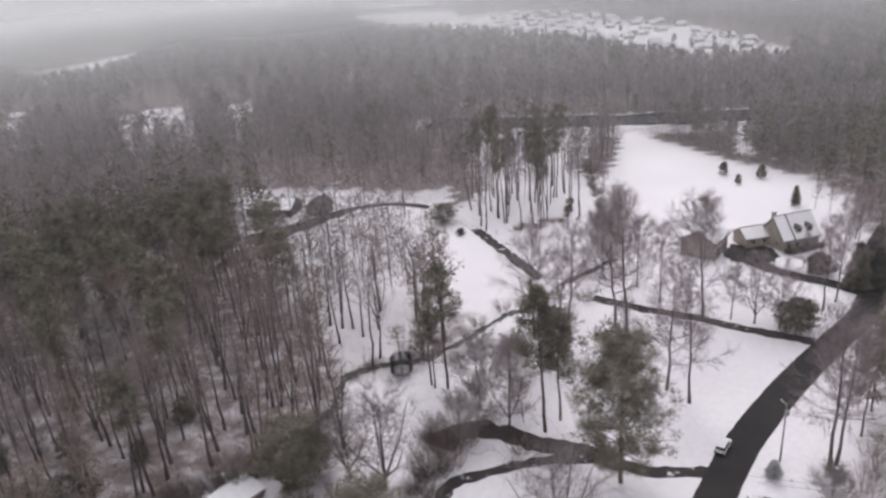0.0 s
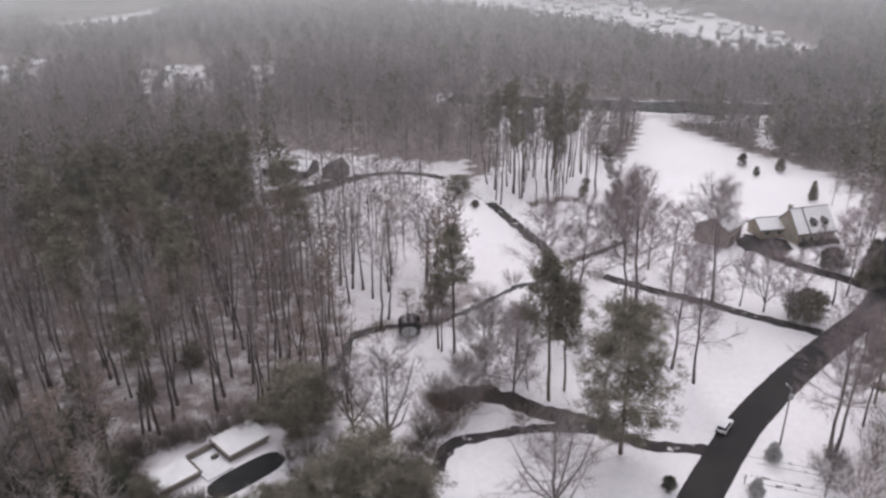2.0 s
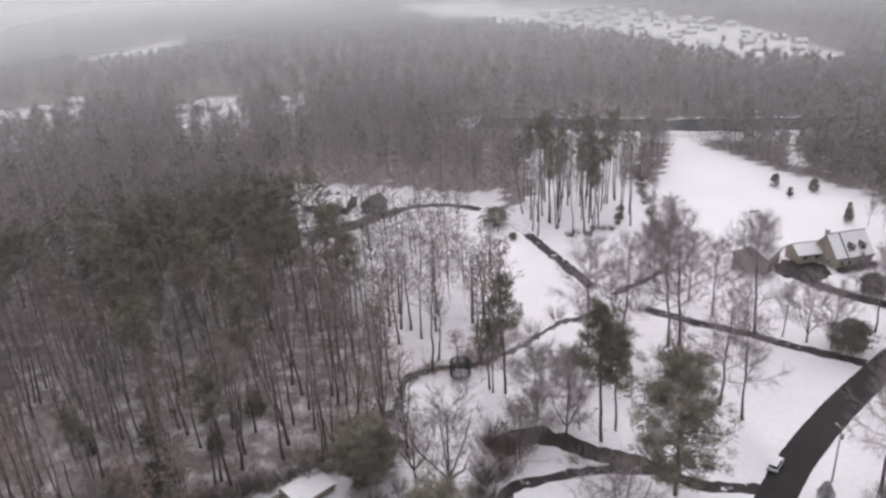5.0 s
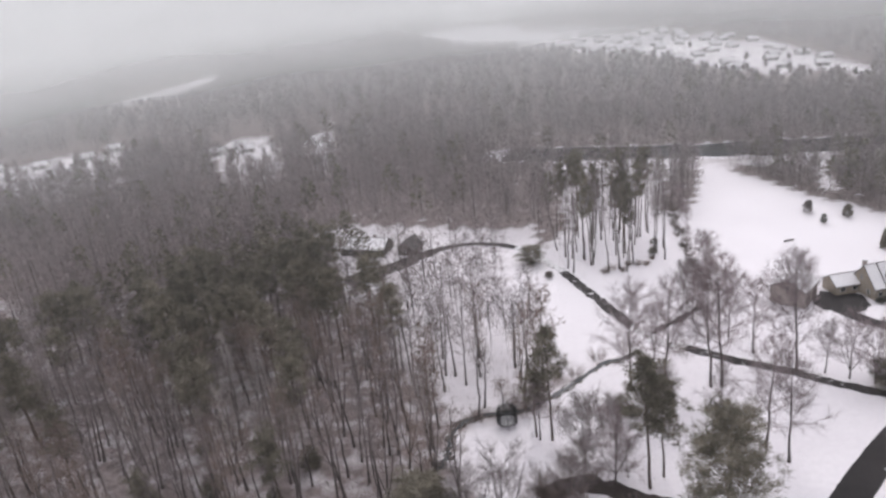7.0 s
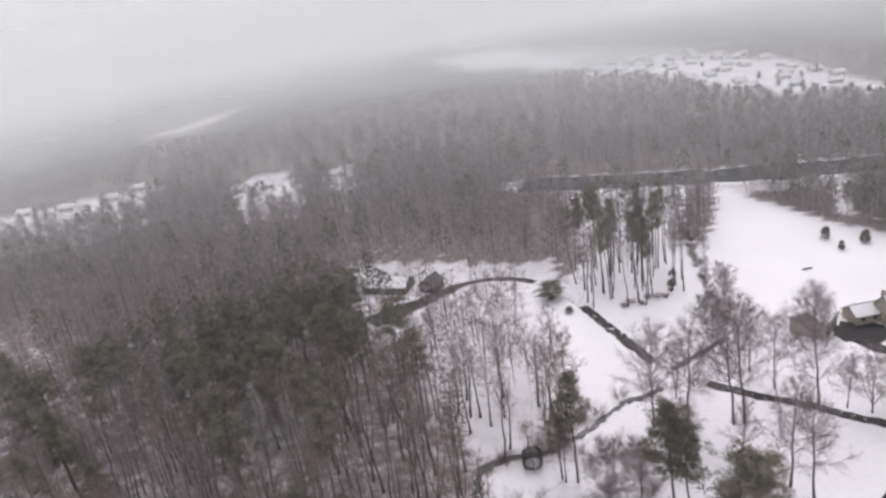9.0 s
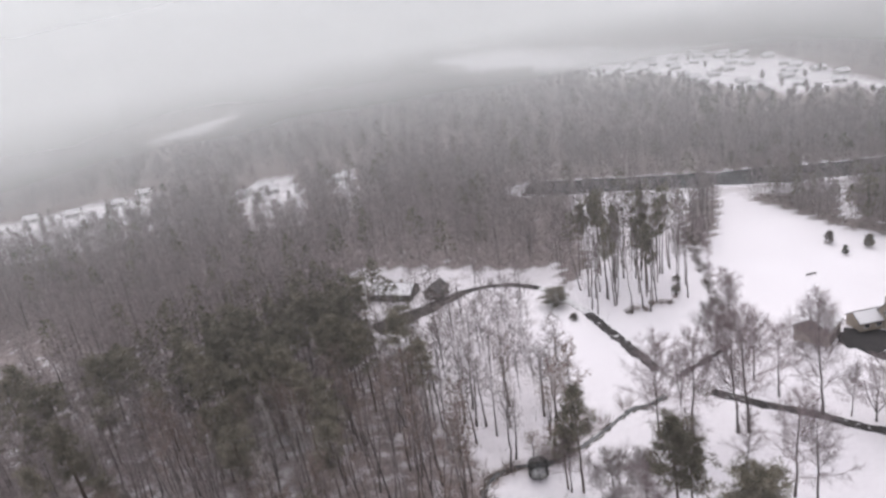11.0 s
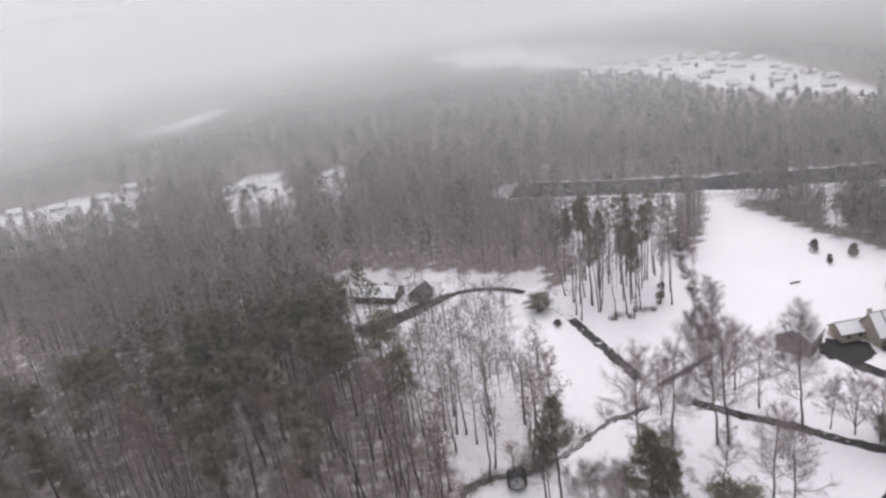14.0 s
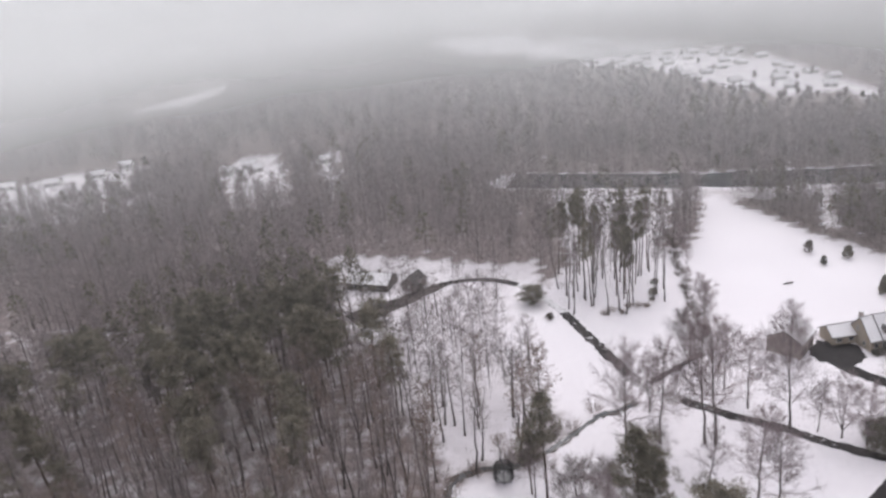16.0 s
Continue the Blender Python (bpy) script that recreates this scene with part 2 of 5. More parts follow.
# ---- trees: built once in a few shapes, then copied ----
def bare_tree(name, seed, h, crown_from, spread, limbs, m, label, rise=0.9, twigs=5, subs=2, thin=0.016, lift=0.14, thick=0.0115, fork=0, tint=None, leaves=0):
    """A leafless broadleaf tree: a tapered trunk, and limbs that part into branches and twigs."""
    rng = np.random.default_rng(seed)
    root = base(name, m, label, "tree")
    pts = trunk_line(rng, h, h * 0.008)
    r0 = h * thick
    rad = [r0 * (1.35 if i == 0 else 1) * (1 - 0.93 * i / 8) for i in range(9)]
    segs = [(pts[i], pts[i + 1], rad[i], rad[i + 1]) for i in range(8)]
    for k in range(fork):
        an = 2 * math.pi * k / max(fork, 1) + rng.uniform(0, 1)
        a, b = pts[1], np.array([math.cos(an) * spread * 0.35, math.sin(an) * spread * 0.35, h * 0.45])
        c = b * np.array([1.5, 1.5, 1.7])
        segs += [(a, b, r0 * 0.6, r0 * 0.4), (b, c, r0 * 0.4, 0.03)]
    mesh_object("trunk", *tubes(segs, 6), BARK, root, smooth=True)
    limb, twig = [], []
    for i in range(limbs):
        f = (i + rng.uniform(0, 1)) / limbs
        z = h * (crown_from + (0.96 - crown_from) * f)
        p = along(pts, h, z)
        an = i * 2.4 + rng.uniform(-0.5, 0.5)
        d = unit(np.array([math.cos(an), math.sin(an), rise * rng.uniform(0.6, 1.3) + 0.5 * f]))
        ln = spread * (1.0 - 0.62 * f ** 1.4) * rng.uniform(0.7, 1.2)
        r = r0 * 0.30 * (1 - 0.6 * f)
        q = p
        for s in range(4):
            e = q + d * ln / 4
            limb.append((q, e, r * (1 - s * 0.24), r * (1 - (s + 1) * 0.24) + 0.006))
            for _ in range(subs):
                bd = unit(d + rng.normal(0, 0.6, 3) + np.array([0, 0, 0.12]))
                bl = ln * rng.uniform(0.3, 0.55) * (1.15 - 0.15 * s)
                bp = q + (e - q) * rng.uniform(0.1, 1)
                bm_ = bp + bd * bl * 0.5
                be = bm_ + unit(bd + rng.normal(0, 0.35, 3)) * bl * 0.5
                twig += [(bp, bm_ + (bm_ - bp) * 0.4, r * 0.22 + 0.012), (bm_, be, 0.02)]
                for _ in range(twigs):
                    g = rng.uniform(0.15, 1)
                    tp = bp + (bm_ - bp) * min(1, 2 * g) + (be - bm_) * max(0, 2 * g - 1)
                    td = unit(bd + rng.normal(0, 0.8, 3) + np.array([0, 0, 0.15]))
                    twig.append((tp, tp + td * rng.uniform(0.5, 1.3) * (0.6 + spread * 0.13), thin))
            d = unit(d + rng.normal(0, 0.15, 3) + np.array([0, 0, lift]))
            q = e
    v, f = tubes(limb, 3)
    spikes(twig, v, f)
    mesh_object("crown", v, f, tint or TWIG, root, "fine leafless branches")
    if leaves:
        cs = [twig[int(k)][1] for k in rng.integers(0, len(twig), leaves)]
        mesh_object("leaf", *tufts(rng, cs, [0.42] * leaves, 5, 0.9, 0.30), TWIG_BROWN, root, "withered brown leaves still hanging")["kind"] = "stuff"
    return root


def tufts(rng, centres, sizes, blades, length, width):
    """Clumps of needles: short blades that point out of each centre, flattened a little."""
    c, s = np.repeat(np.array(centres), blades, 0), np.repeat(np.array(sizes), blades)[:, None]
    n = len(c)

    def norm(v):
        return v / (np.linalg.norm(v, axis=1, keepdims=True) + 1e-9)

    d = norm(rng.normal(0, 1, (n, 3)) * np.array([1, 1, 0.5]))
    a = c + d * s * rng.uniform(0.0, 0.55, (n, 1))
    t = norm(d + rng.normal(0, 0.6, (n, 3)) + np.array([0, 0, 0.2]))
    b = a + t * length * rng.uniform(0.6, 1.2, (n, 1)) * s
    u = norm(np.cross(t, rng.normal(0, 1, (n, 3)))) * width * s * rng.uniform(0.7, 1.2, (n, 1))
    mid = a * 0.45 + b * 0.55
    verts = np.stack([a, mid + u, b, mid - u], 1).reshape(-1, 3)
    return verts, np.arange(4 * n).reshape(n, 4)


def pine(name, seed, h, crown_from, spread, clumps, m, label, blades=52, cone=0.8, layers=0, loose=0.22, size=1.0, width=0.045):
    """A pine: bare lower trunk, dead stubs, and a loose crown of needle clumps on its boughs."""
    rng = np.random.default_rng(seed)
    root = base(name, m, label, "tree")
    pts = trunk_line(rng, h * 0.97, h * 0.006)
    r0 = h * 0.0125
    segs = [(pts[i], pts[i + 1], r0 * (1 - 0.9 * i / 8), r0 * (1 - 0.9 * (i + 1) / 8)) for i in range(8)]
    bough, cs, ss = [], [], []
    whorls = clumps // 4
    for i in range(whorls):
        f = (i + rng.uniform(0, 1)) / whorls
        if layers:
            f = min(0.99, (math.floor(f * layers) + rng.uniform(0, 0.35)) / layers)
        z = h * (crown_from + (0.97 - crown_from) * f)
        p = along(pts, h * 0.97, min(z, h * 0.96))
        an = i * 2.4 + rng.uniform(-0.6, 0.6)
        reach = spread * (1 - f ** (1.7 if layers else 1.6) * cone) * rng.uniform(0.62 if layers else 0.4, 1.15) * (0.55 + 0.45 * min(1, f * 5))
        d = unit(np.array([math.cos(an), math.sin(an), rng.uniform(0.0, 0.45) + 0.3 * f]))
        e = p + d * reach
        bough.append((p, e, r0 * 0.22, 0.02))
        for k in range(4):
            g = (0.4 + 0.6 * (k + rng.uniform(0, 1)) / 4)
            cs.append(p + d * reach * g + rng.normal(0, loose, 3) * reach * np.array([1, 1, 0.4]))
            ss.append(rng.uniform(0.7, 1.25) * (0.7 + 0.05 * spread) * size)
    for i in range(6):
        z = h * crown_from * rng.uniform(0.5, 1.0)
        p, an = along(pts, h, z), rng.uniform(0, 6.3)
        bough.append((p, p + np.array([math.cos(an), math.sin(an), 0.2]) * rng.uniform(0.6, 1.8), 0.05, 0.01))
    v, f = tubes(segs, 7)
    v2, f2 = tubes(bough, 3)
    mesh_object("trunk", v + v2, f + [tuple(i + len(v) for i in q) for q in f2], PINE_BARK, root, smooth=True)
    cs.append(pts[-1] + np.array([0, 0, 0.2]))
    ss.append(1.0)
    mesh_object("crown", *tufts(rng, cs, ss, blades, 1.0, width), NEEDLE, root, "loose clumps of dull green needles")
    return root


def evergreen(name, seed, h, width, m, label, mat=None, shape="cone", clumps=90, blades=26, fine=1.0):
    """A dense evergreen down to the ground: a short trunk and foliage clumps over a cone or a dome."""
    rng = np.random.default_rng(seed)
    root = base(name, m, label, "tree" if h > 5 else "shrub")
    mesh_object("trunk", *tubes([((0, 0, -0.2), (0, 0, h * 0.8), 0.05 + h * 0.012, 0.03)], 6), BARK, root, smooth=True)
    cs, ss = [], []
    size = (0.10 * (h + width) * 0.5 + 0.18) * fine
    for i in range(clumps * 2):
        f = rng.uniform(0, 1) ** (1.3 if shape == "cone" else 0.9)
        r = width / 2 * ((1 - f) ** 0.8 if shape == "cone" else math.sqrt(max(0.03, 1 - (max(f, 0.3) - 0.3) ** 2 / 0.5)))
        an = rng.uniform(0, 6.3)
        r *= rng.uniform(0.5, 1.0) * (1 + 0.22 * math.sin(3 * an + seed) + 0.15 * math.sin(7 * f + 2 * an))
        cs.append(np.array([r * math.cos(an), r * math.sin(an), 0.08 * h + f * h * 0.88]))
        ss.append(size * rng.uniform(0.7, 1.2))
    mesh_object("foliage", *tufts(rng, cs, ss, blades * 2, 0.8, 0.06), mat or CEDAR, root)
    return root


def brush(name, seed, h, width, m, label, mat=None, stems=80):
    """A leafless bush: many thin stems from the ground that fork and spread."""
    rng = np.random.default_rng(seed)
    rows, seg = [], []
    for i in range(stems):
        an, r = rng.uniform(0, 6.3), width / 2 * math.sqrt(rng.uniform(0, 1))
        a = np.array([r * 0.4 * math.cos(an), r * 0.4 * math.sin(an), -0.1])
        b = np.array([r * math.cos(an), r * math.sin(an), h * rng.uniform(0.5, 0.85)])
        m1 = a * 0.45 + b * 0.55 + rng.normal(0, 0.07, 3) * h
        seg += [(a, m1, 0.022, 0.015), (m1, b, 0.015, 0.008)]
        for _ in range(10):
            f = rng.uniform(0.2, 1)
            p = a + (m1 - a) * min(1, f / 0.55) + (b - m1) * max(0, (f - 0.55) / 0.45)
            rows.append((p, p + unit(unit(b - a) + rng.normal(0, 0.7, 3)) * (0.35 + 0.10 * h) * rng.uniform(0.5, 1.5), 0.013))
    v, f = tubes(seg, 3)
    spikes(rows, v, f)
    ob = mesh_object(name, v, f, mat or BRUSH)
    ob.matrix_basis = m
    return tagged(ob, label, "shrub")


def planter(make, variants):
    """Returns a function that sets trees of one kind: the first of each shape is built, the rest are copies."""
    built = {}

    def put(x, y, h, rng, label="", group="", pick=None, lean=2.0, wide=1.0):
        k = int(rng.integers(len(variants))) if pick is None else pick % len(variants)
        own = variants[k]["h"]
        s = h / own
        place = pose(x, y, ground_z(x, y), rng.normal(0, lean), rng.normal(0, lean), rng.uniform(0, 360))
        if k not in built:
            ob = built[k] = make(m=place @ Matrix.Diagonal((s * wide, s * wide, s, 1)), seed=40 + k, **variants[k])
        else:
            w0, _, h0 = built[k].scale
            ob = copy_thing(built[k], place @ Matrix.Diagonal((s * wide / w0, s * wide / w0, s / h0, 1)))
        ob["label"] = label or variants[k]["label"]
        ob["group"] = group or "trees"
        return ob
    return put


def ground_z(x, y):
    return 0.0


# ---- the plan: where the ground is open, and where the woods thin out ----
OPEN_VALLEY = [(-12, 40), (-9, 98), (-3, 104), (-8, 115), (-6, 124), (8, 127), (18, 137), (16, 153), (8, 163), (6, 187),
               (11, 200), (12, 213), (22, 212), (27, 190), (35, 184), (48, 190), (60, 222), (66, 236), (74, 236), (82, 254), (88, 272), (94, 285),
               (99, 286), (104, 272), (111, 255), (117, 238), (131, 215), (131, 189), (120, 165), (112, 150), (104, 132), (88, 110), (76, 94), (69, 84), (66, 40)]
UPPER_YARD = [(-56, 252), (-48, 256), (-20, 247), (12, 234), (24, 236), (22, 226), (14, 219), (-2, 223), (-12, 221), (-25, 209), (-36, 203), (-50, 228)]
THIN_WOOD = [(-30, 206), (-10, 218), (11, 214), (6, 188), (8, 163), (15, 150), (13, 135), (0, 129), (-8, 126), (-14, 140), (-24, 170)]
GROVE_BACK = [(35, 301), (64, 311), (88, 293), (75, 265), (61, 222), (32, 228)]
GROVE = [(32, 230), (62, 228), (60, 218), (48, 188), (35, 182), (26, 189), (20, 212)]
FAR_FIELD = [(-40, 930), (-4, 800), (35, 740), (90, 690), (114, 622), (148, 590), (162, 556), (165, 515), (189, 470), (195, 452), (212, 460), (235, 432), (244, 438), (250, 486), (248, 562), (230, 635), (200, 730), (117, 860), (30, 983)]
FAR_CLEARING = [(-298, 618), (-294, 672), (-280, 706), (-234, 722), (-214, 672), (-234, 622), (-269, 604)]
RIDGE_CLEARING = [(-320, 372), (-305, 412), (-270, 408), (-253, 413), (-240, 421), (-220, 422), (-206, 414), (-196, 440), (-185, 424), (-194, 399), (-207, 390), (-216, 377), (-240, 374)]
HOUSES_CLEARING = [(-134, 378), (-135, 402), (-139, 436), (-121, 434), (-101, 402), (-93, 377), (-106, 372)]
GAP_CLEARING = [(-86, 399), (-81, 422), (-66, 407), (-74, 377)]
WOOD_GAP = [(121, 240), (128, 262), (134, 287), (141, 286), (131, 256), (127, 241)]
UPPER_VIEW = [(-36, 200), (-25, 205), (-12, 217), (0, 219), (12, 214), (22, 226), (24, 236), (12, 234), (-20, 247), (-40, 250), (-50, 240)]
LODGE_YARD = [(-35, 82), (-29, 76), (-17, 80), (-9, 91), (-15, 99), (-25, 98), (-35, 93)]
RIVER_LINE = [(20, 330), (60, 318), (105, 305), (150, 297), (200, 292), (300, 290), (460, 300)]


def inside(x, y, poly):
    hit = np.zeros(np.shape(x), bool)
    for (x0, y0), (x1, y1) in zip(poly, poly[1:] + poly[:1]):
        cross = (y0 > y) != (y1 > y)
        with np.errstate(divide="ignore", invalid="ignore"):
            hit ^= cross & (x < (x1 - x0) * (y - y0) / (y1 - y0 + 1e-12) + x0)
    return hit


def near_line(x, y, line):
    best = np.full(np.shape(x), 1e9)
    for (x0, y0), (x1, y1) in zip(line, line[1:]):
        d = (x1 - x0) ** 2 + (y1 - y0) ** 2
        f = np.clip(((x - x0) * (x1 - x0) + (y - y0) * (y1 - y0)) / d, 0, 1)
        best = np.minimum(best, np.hypot(x - x0 - f * (x1 - x0), y - y0 - f * (y1 - y0)))
    return best


def wood_density(x, y):
    """0 on open ground, 1 in thick woods."""
    x, y = np.asarray(x, float), np.asarray(y, float)
    d = np.ones(np.shape(x))
    d[inside(x, y, THIN_WOOD)] = 0.75
    d[inside(x, y, GROVE_BACK)] = 0.55
    d[inside(x, y, GROVE)] = 0.1
    for poly in (RIDGE_CLEARING, HOUSES_CLEARING, GAP_CLEARING):
        for f, share in ((1.16, 0.5), (1.08, 0.3), (1.0, 0.05)):
            d[inside(x * f, y * f, poly)] = share  # the thinned slope below each clearing
    for f in (1.0, 1.05, 1.1):
        d[inside(x * f, y * f, UPPER_VIEW)] = 0.08
    for f in (1.0, 1.07, 1.14, 1.21, 1.28, 1.34):
        d[inside(x * f, y * f, LODGE_YARD)] = 0
    for poly in (FAR_FIELD, FAR_CLEARING):
        d[inside(x, y, poly)] = 0
    d[inside(x, y, FAR_FIELD) & (x > 0.05 * y + 70)] = 0.035  # garden trees among the far houses
    d[inside(x, y, UPPER_YARD)] = 0.2
    for poly in (OPEN_VALLEY, WOOD_GAP):
        d[inside(x, y, poly)] = 0
    d[near_line(x, y, RIVER_LINE) < 12.5] = 0
    d[(near_line(x * 1.06, y * 1.06, RIVER_LINE) < 9) & (x > 35)] *= 0.35
    d[(x > 60) & (y < 132) & (d > 0)] = 0.45
    return d


def scrub_height(x, y):
    """How tall the woods grow: low scrub on the slopes below the far fields, full height elsewhere."""
    s = np.ones(np.shape(x))
    for poly in (RIDGE_CLEARING, HOUSES_CLEARING):
        for f in (1.04, 1.09, 1.14):
            s[inside(x * f, y * f, poly)] = 0.55
    for poly in (FAR_FIELD, FAR_CLEARING):
        for f in (1.0, 1.03, 1.07, 1.11, 1.15, 1.19, 1.23):
            s[inside(x * f, y * f, poly)] = 0.24
    return s


# ---- ground, river, roads ----
def spaced(fine0, fine1, step, lo, hi):
    a = list(np.arange(fine0, fine1 + 0.1, step))
    s = step
    while a[-1] < hi:
        s *= 1.22
        a.append(a[-1] + s)
    s = step
    while a[0] > lo:
        s *= 1.22
        a.insert(0, a[0] - s)
    return np.array(a)


def build_ground():
    xs, ys = spaced(-130, 150, 2.0, -3500, 3500), spaced(55, 330, 2.0, -900, 4500)
    gx, gy = np.meshgrid(xs, ys)
    gz = np.array([[0.05 * noise.noise((x * 0.11, y * 0.11, 0)) - 0.06 for x in xs] for y in ys])
    nx, ny = len(xs), len(ys)
    verts = np.stack([gx.ravel(), gy.ravel(), gz.ravel()], 1)
    idx = np.arange(nx * ny).reshape(ny, nx)
    faces = np.stack([idx[:-1, :-1], idx[:-1, 1:], idx[1:, 1:], idx[1:, :-1]], -1).reshape(-1, 4)
    ob = mesh_object("ground", verts, faces, GROUND, smooth=True)
    at = ob.data.attributes.new("litter", "FLOAT", "POINT")
    x, y = gx.ravel(), gy.ravel()
    cover = np.zeros(len(x))
    for dx, dy in ((0, 0), (1.6, 0.5), (-1.6, -0.4), (0.4, 1.7), (-0.5, -1.6)):
        jx, jy = dx + 1.5 * np.sin(y * 0.9), dy + 1.5 * np.sin(x * 0.8)
        c = wood_density(x + jx, y + jy)
        cover += np.where(inside(x + jx, y + jy, THIN_WOOD), 0.26, np.where(inside(x + jx, y + jy, GROVE_BACK) | inside(x + jx, y + jy, GROVE), 0.15, 1) * c ** 1.3 * np.where(y < 215, 1.2, 1.9)) / 5
    for f in (1.14, 1.21, 1.28, 1.34):
        near_yard = inside(x * f, y * f, LODGE_YARD) & ~inside(x * 1.07, y * 1.07, LODGE_YARD) & ~inside(x, y, LODGE_YARD)
        cover[near_yard] = 0.75
    at.data.foreach_set("value", cover.astype(np.float32))
    return tagged(ob, "rolling ground under snow, brown leaf litter in the woods", "ground", kind="structure")


def smooth_line(pts, step=2.0):
    """Points every step metres on a soft curve through pts."""
    p = [np.array(q, float) for q in pts]
    p = [2 * p[0] - p[1]] + p + [2 * p[-1] - p[-2]]
    out = []
    for a, b, c, d in zip(p, p[1:], p[2:], p[3:]):
        n = max(2, int(np.linalg.norm(c - b) / step))
        for i in range(n):
            t = i / n
            out.append(0.5 * (2 * b + (c - a) * t + (2 * a - 5 * b + 4 * c - d) * t ** 2 + (3 * b - a - 3 * c + d) * t ** 3))
    out.append(p[-2])
    return out


def ribbon(name, pts, width, mat, label, category, z=0.05, ragged=0.15, thick=0.12, seed=1, step=1.2):
    """A strip of paving or water along a curve, with uneven edges and a real thickness."""
    rng = np.random.default_rng(seed)
    line = smooth_line(pts, step)
    verts, faces = [], []
    for i, p in enumerate(line):
        w = width[0] + (width[1] - width[0]) * i / (len(line) - 1) if isinstance(width, tuple) else width
        d = unit(line[min(i + 1, len(line) - 1)] - line[max(i - 1, 0)])
        s = np.array([-d[1], d[0]])
        for side in (1, -1):
            q = p + s * side * (w / 2 + rng.normal(0, ragged))
            verts += [(q[0], q[1], z), (q[0], q[1], z - thick)]
    for i in range(len(line) - 1):
        a, b = 4 * i, 4 * i + 4
        faces += [(a, a + 2, b + 2, b), (a, b, b + 1, a + 1), (a + 2, a + 3, b + 3, b + 2)]
    return tagged(mesh_object(name, verts, faces, mat), label, category, kind="structure")


def patch(name, cx, cy, rx, ry, turn, mat, label, category, z=0.045, seed=3, rough=0.08, square=1.0):
    """A paved or dark patch with an uneven round outline."""
    rng = np.random.default_rng(seed)
    top, n = [], 40
    for i in range(n):
        a = 2 * math.pi * i / n
        c, s = math.cos(a), math.sin(a)
        k = (abs(c) ** (2 * square) + abs(s) ** (2 * square)) ** (-1 / (2 * square)) * (1 + rng.normal(0, rough))
        x, y = rx * c * k, ry * s * k
        t = radians(turn)
        top.append((cx + x * math.cos(t) - y * math.sin(t), cy + x * math.sin(t) + y * math.cos(t), z))
    verts = top + [(x, y, z - 0.15) for x, y, z in top]
    faces = [tuple(range(n))] + [(i, n + i, n + (i + 1) % n, (i + 1) % n) for i in range(n)]
    return tagged(mesh_object(name, verts, faces, mat), label, category, kind="structure")


build_ground()
ribbon("river", RIVER_LINE, 21.0, WATER, "dark slow river between snowy wooded banks", "river", 0.03, 1.0, step=6)
ROAD = [(28.5, 55), (38.8, 72.7), (46.8, 83.5), (52.9, 91.1), (57.7, 96.3), (64.8, 103.1), (71.3, 108.9), (79.0, 115.3), (86.1, 121.0), (94.5, 127.6), (102.4, 136.6), (112, 152), (128, 170)]
ribbon("road", ROAD, 5.3, TARMAC, "wet black tarmac road cleared of snow", "road", 0.07, 0.04, 0.2)
ribbon("driveway_1", [(101.2, 137.5), (97.8, 142.6), (93.7, 146.6), (89.7, 151.5), (86.5, 157.0), (86, 162)], 3.6, TARMAC, "wet dark driveway to the tan house", "driveway", 0.075, 0.12, seed=2)
# the far end of this tarmac also paints the shade before the wing
patch("driveway_2", 88.4, 161.9, 6.4, 6.2, -12, TARMAC, "dark turning area before the garage, stretched over house-front shade", "driveway", 0.082, 5, 0.07)
ribbon("driveway_3", [(81.5, 120.5), (75.7, 124.3), (71.5, 127.3), (67.4, 131.1), (62.0, 135.2), (54.0, 140.5), (46.2, 147.0)],
       2.6, DRIVE, "long driveway half covered with snow", "driveway", 0.065, 0.2, seed=4)
ribbon("driveway_7", [(46.4, 146.8), (39.6, 152.6), (37.0, 159.0)], 2.6, TRACKS, "snowy stretch of drive with wheel tracks", "driveway", 0.06, 0.25, seed=16)
ribbon("driveway_9", [(37.0, 158.8), (31.3, 177.0), (25.8, 194.9)], 3.0, DRIVE, "dark wet stretch of the drive uphill", "driveway", 0.065, 0.2, seed=17)
ribbon("driveway_10", [(14.3, 217), (6, 222), (-2.1, 223.4), (-11.5, 221.8)], 2.6, DRIVE, "curving end of the drive to the upper house", "driveway", 0.064, 0.2, seed=18)
ribbon("driveway_11", [(25.9, 194.7), (20.2, 207.7), (14.3, 217)], 2.4, TRACKS, "bend of the drive hidden under snow and twigs", "driveway", 0.064, 0.25, seed=21)
for k, (x, y) in enumerate(((53.6, 86.3), (52.0, 82.2))):
    for off in (-0.75, 0.75):
        ribbon("wheel_track", [(x - 0.3 * off, y + off), (x + 3.4 - 0.3 * off, y - 1.2 + off), (x + 9.5 - 0.3 * off, y - 3.6 + off)], 0.34, TRACKS, "faint wheel track pressed into the snow", "track", 0.05, 0.07, seed=30 + k)
ribbon("driveway_8", [(-9.5, 222.0), (-16, 217.5), (-24.3, 210.5), (-38, 201)], (4.0, 9.5), YARD_DIRT, "wide dark apron before the upper house", "driveway", 0.072, 0.3, seed=14)
ribbon("driveway_4", [(40.5, 155.0), (48.8, 160.6), (57.0, 166.4)], 1.6, DRIVE, "side track with snow left on it", "track", 0.06, 0.25, seed=6)
ribbon("driveway_5", [(8, 86), (10.0, 91.4), (15.2, 93.4), (23.2, 94.9), (31.8, 94.3), (35.6, 92.3), (40.9, 89.7), (48.5, 88.6)], 2.2, DRIVE, "lower drive with slushy tracks", "driveway", 0.06, 0.24, seed=7)
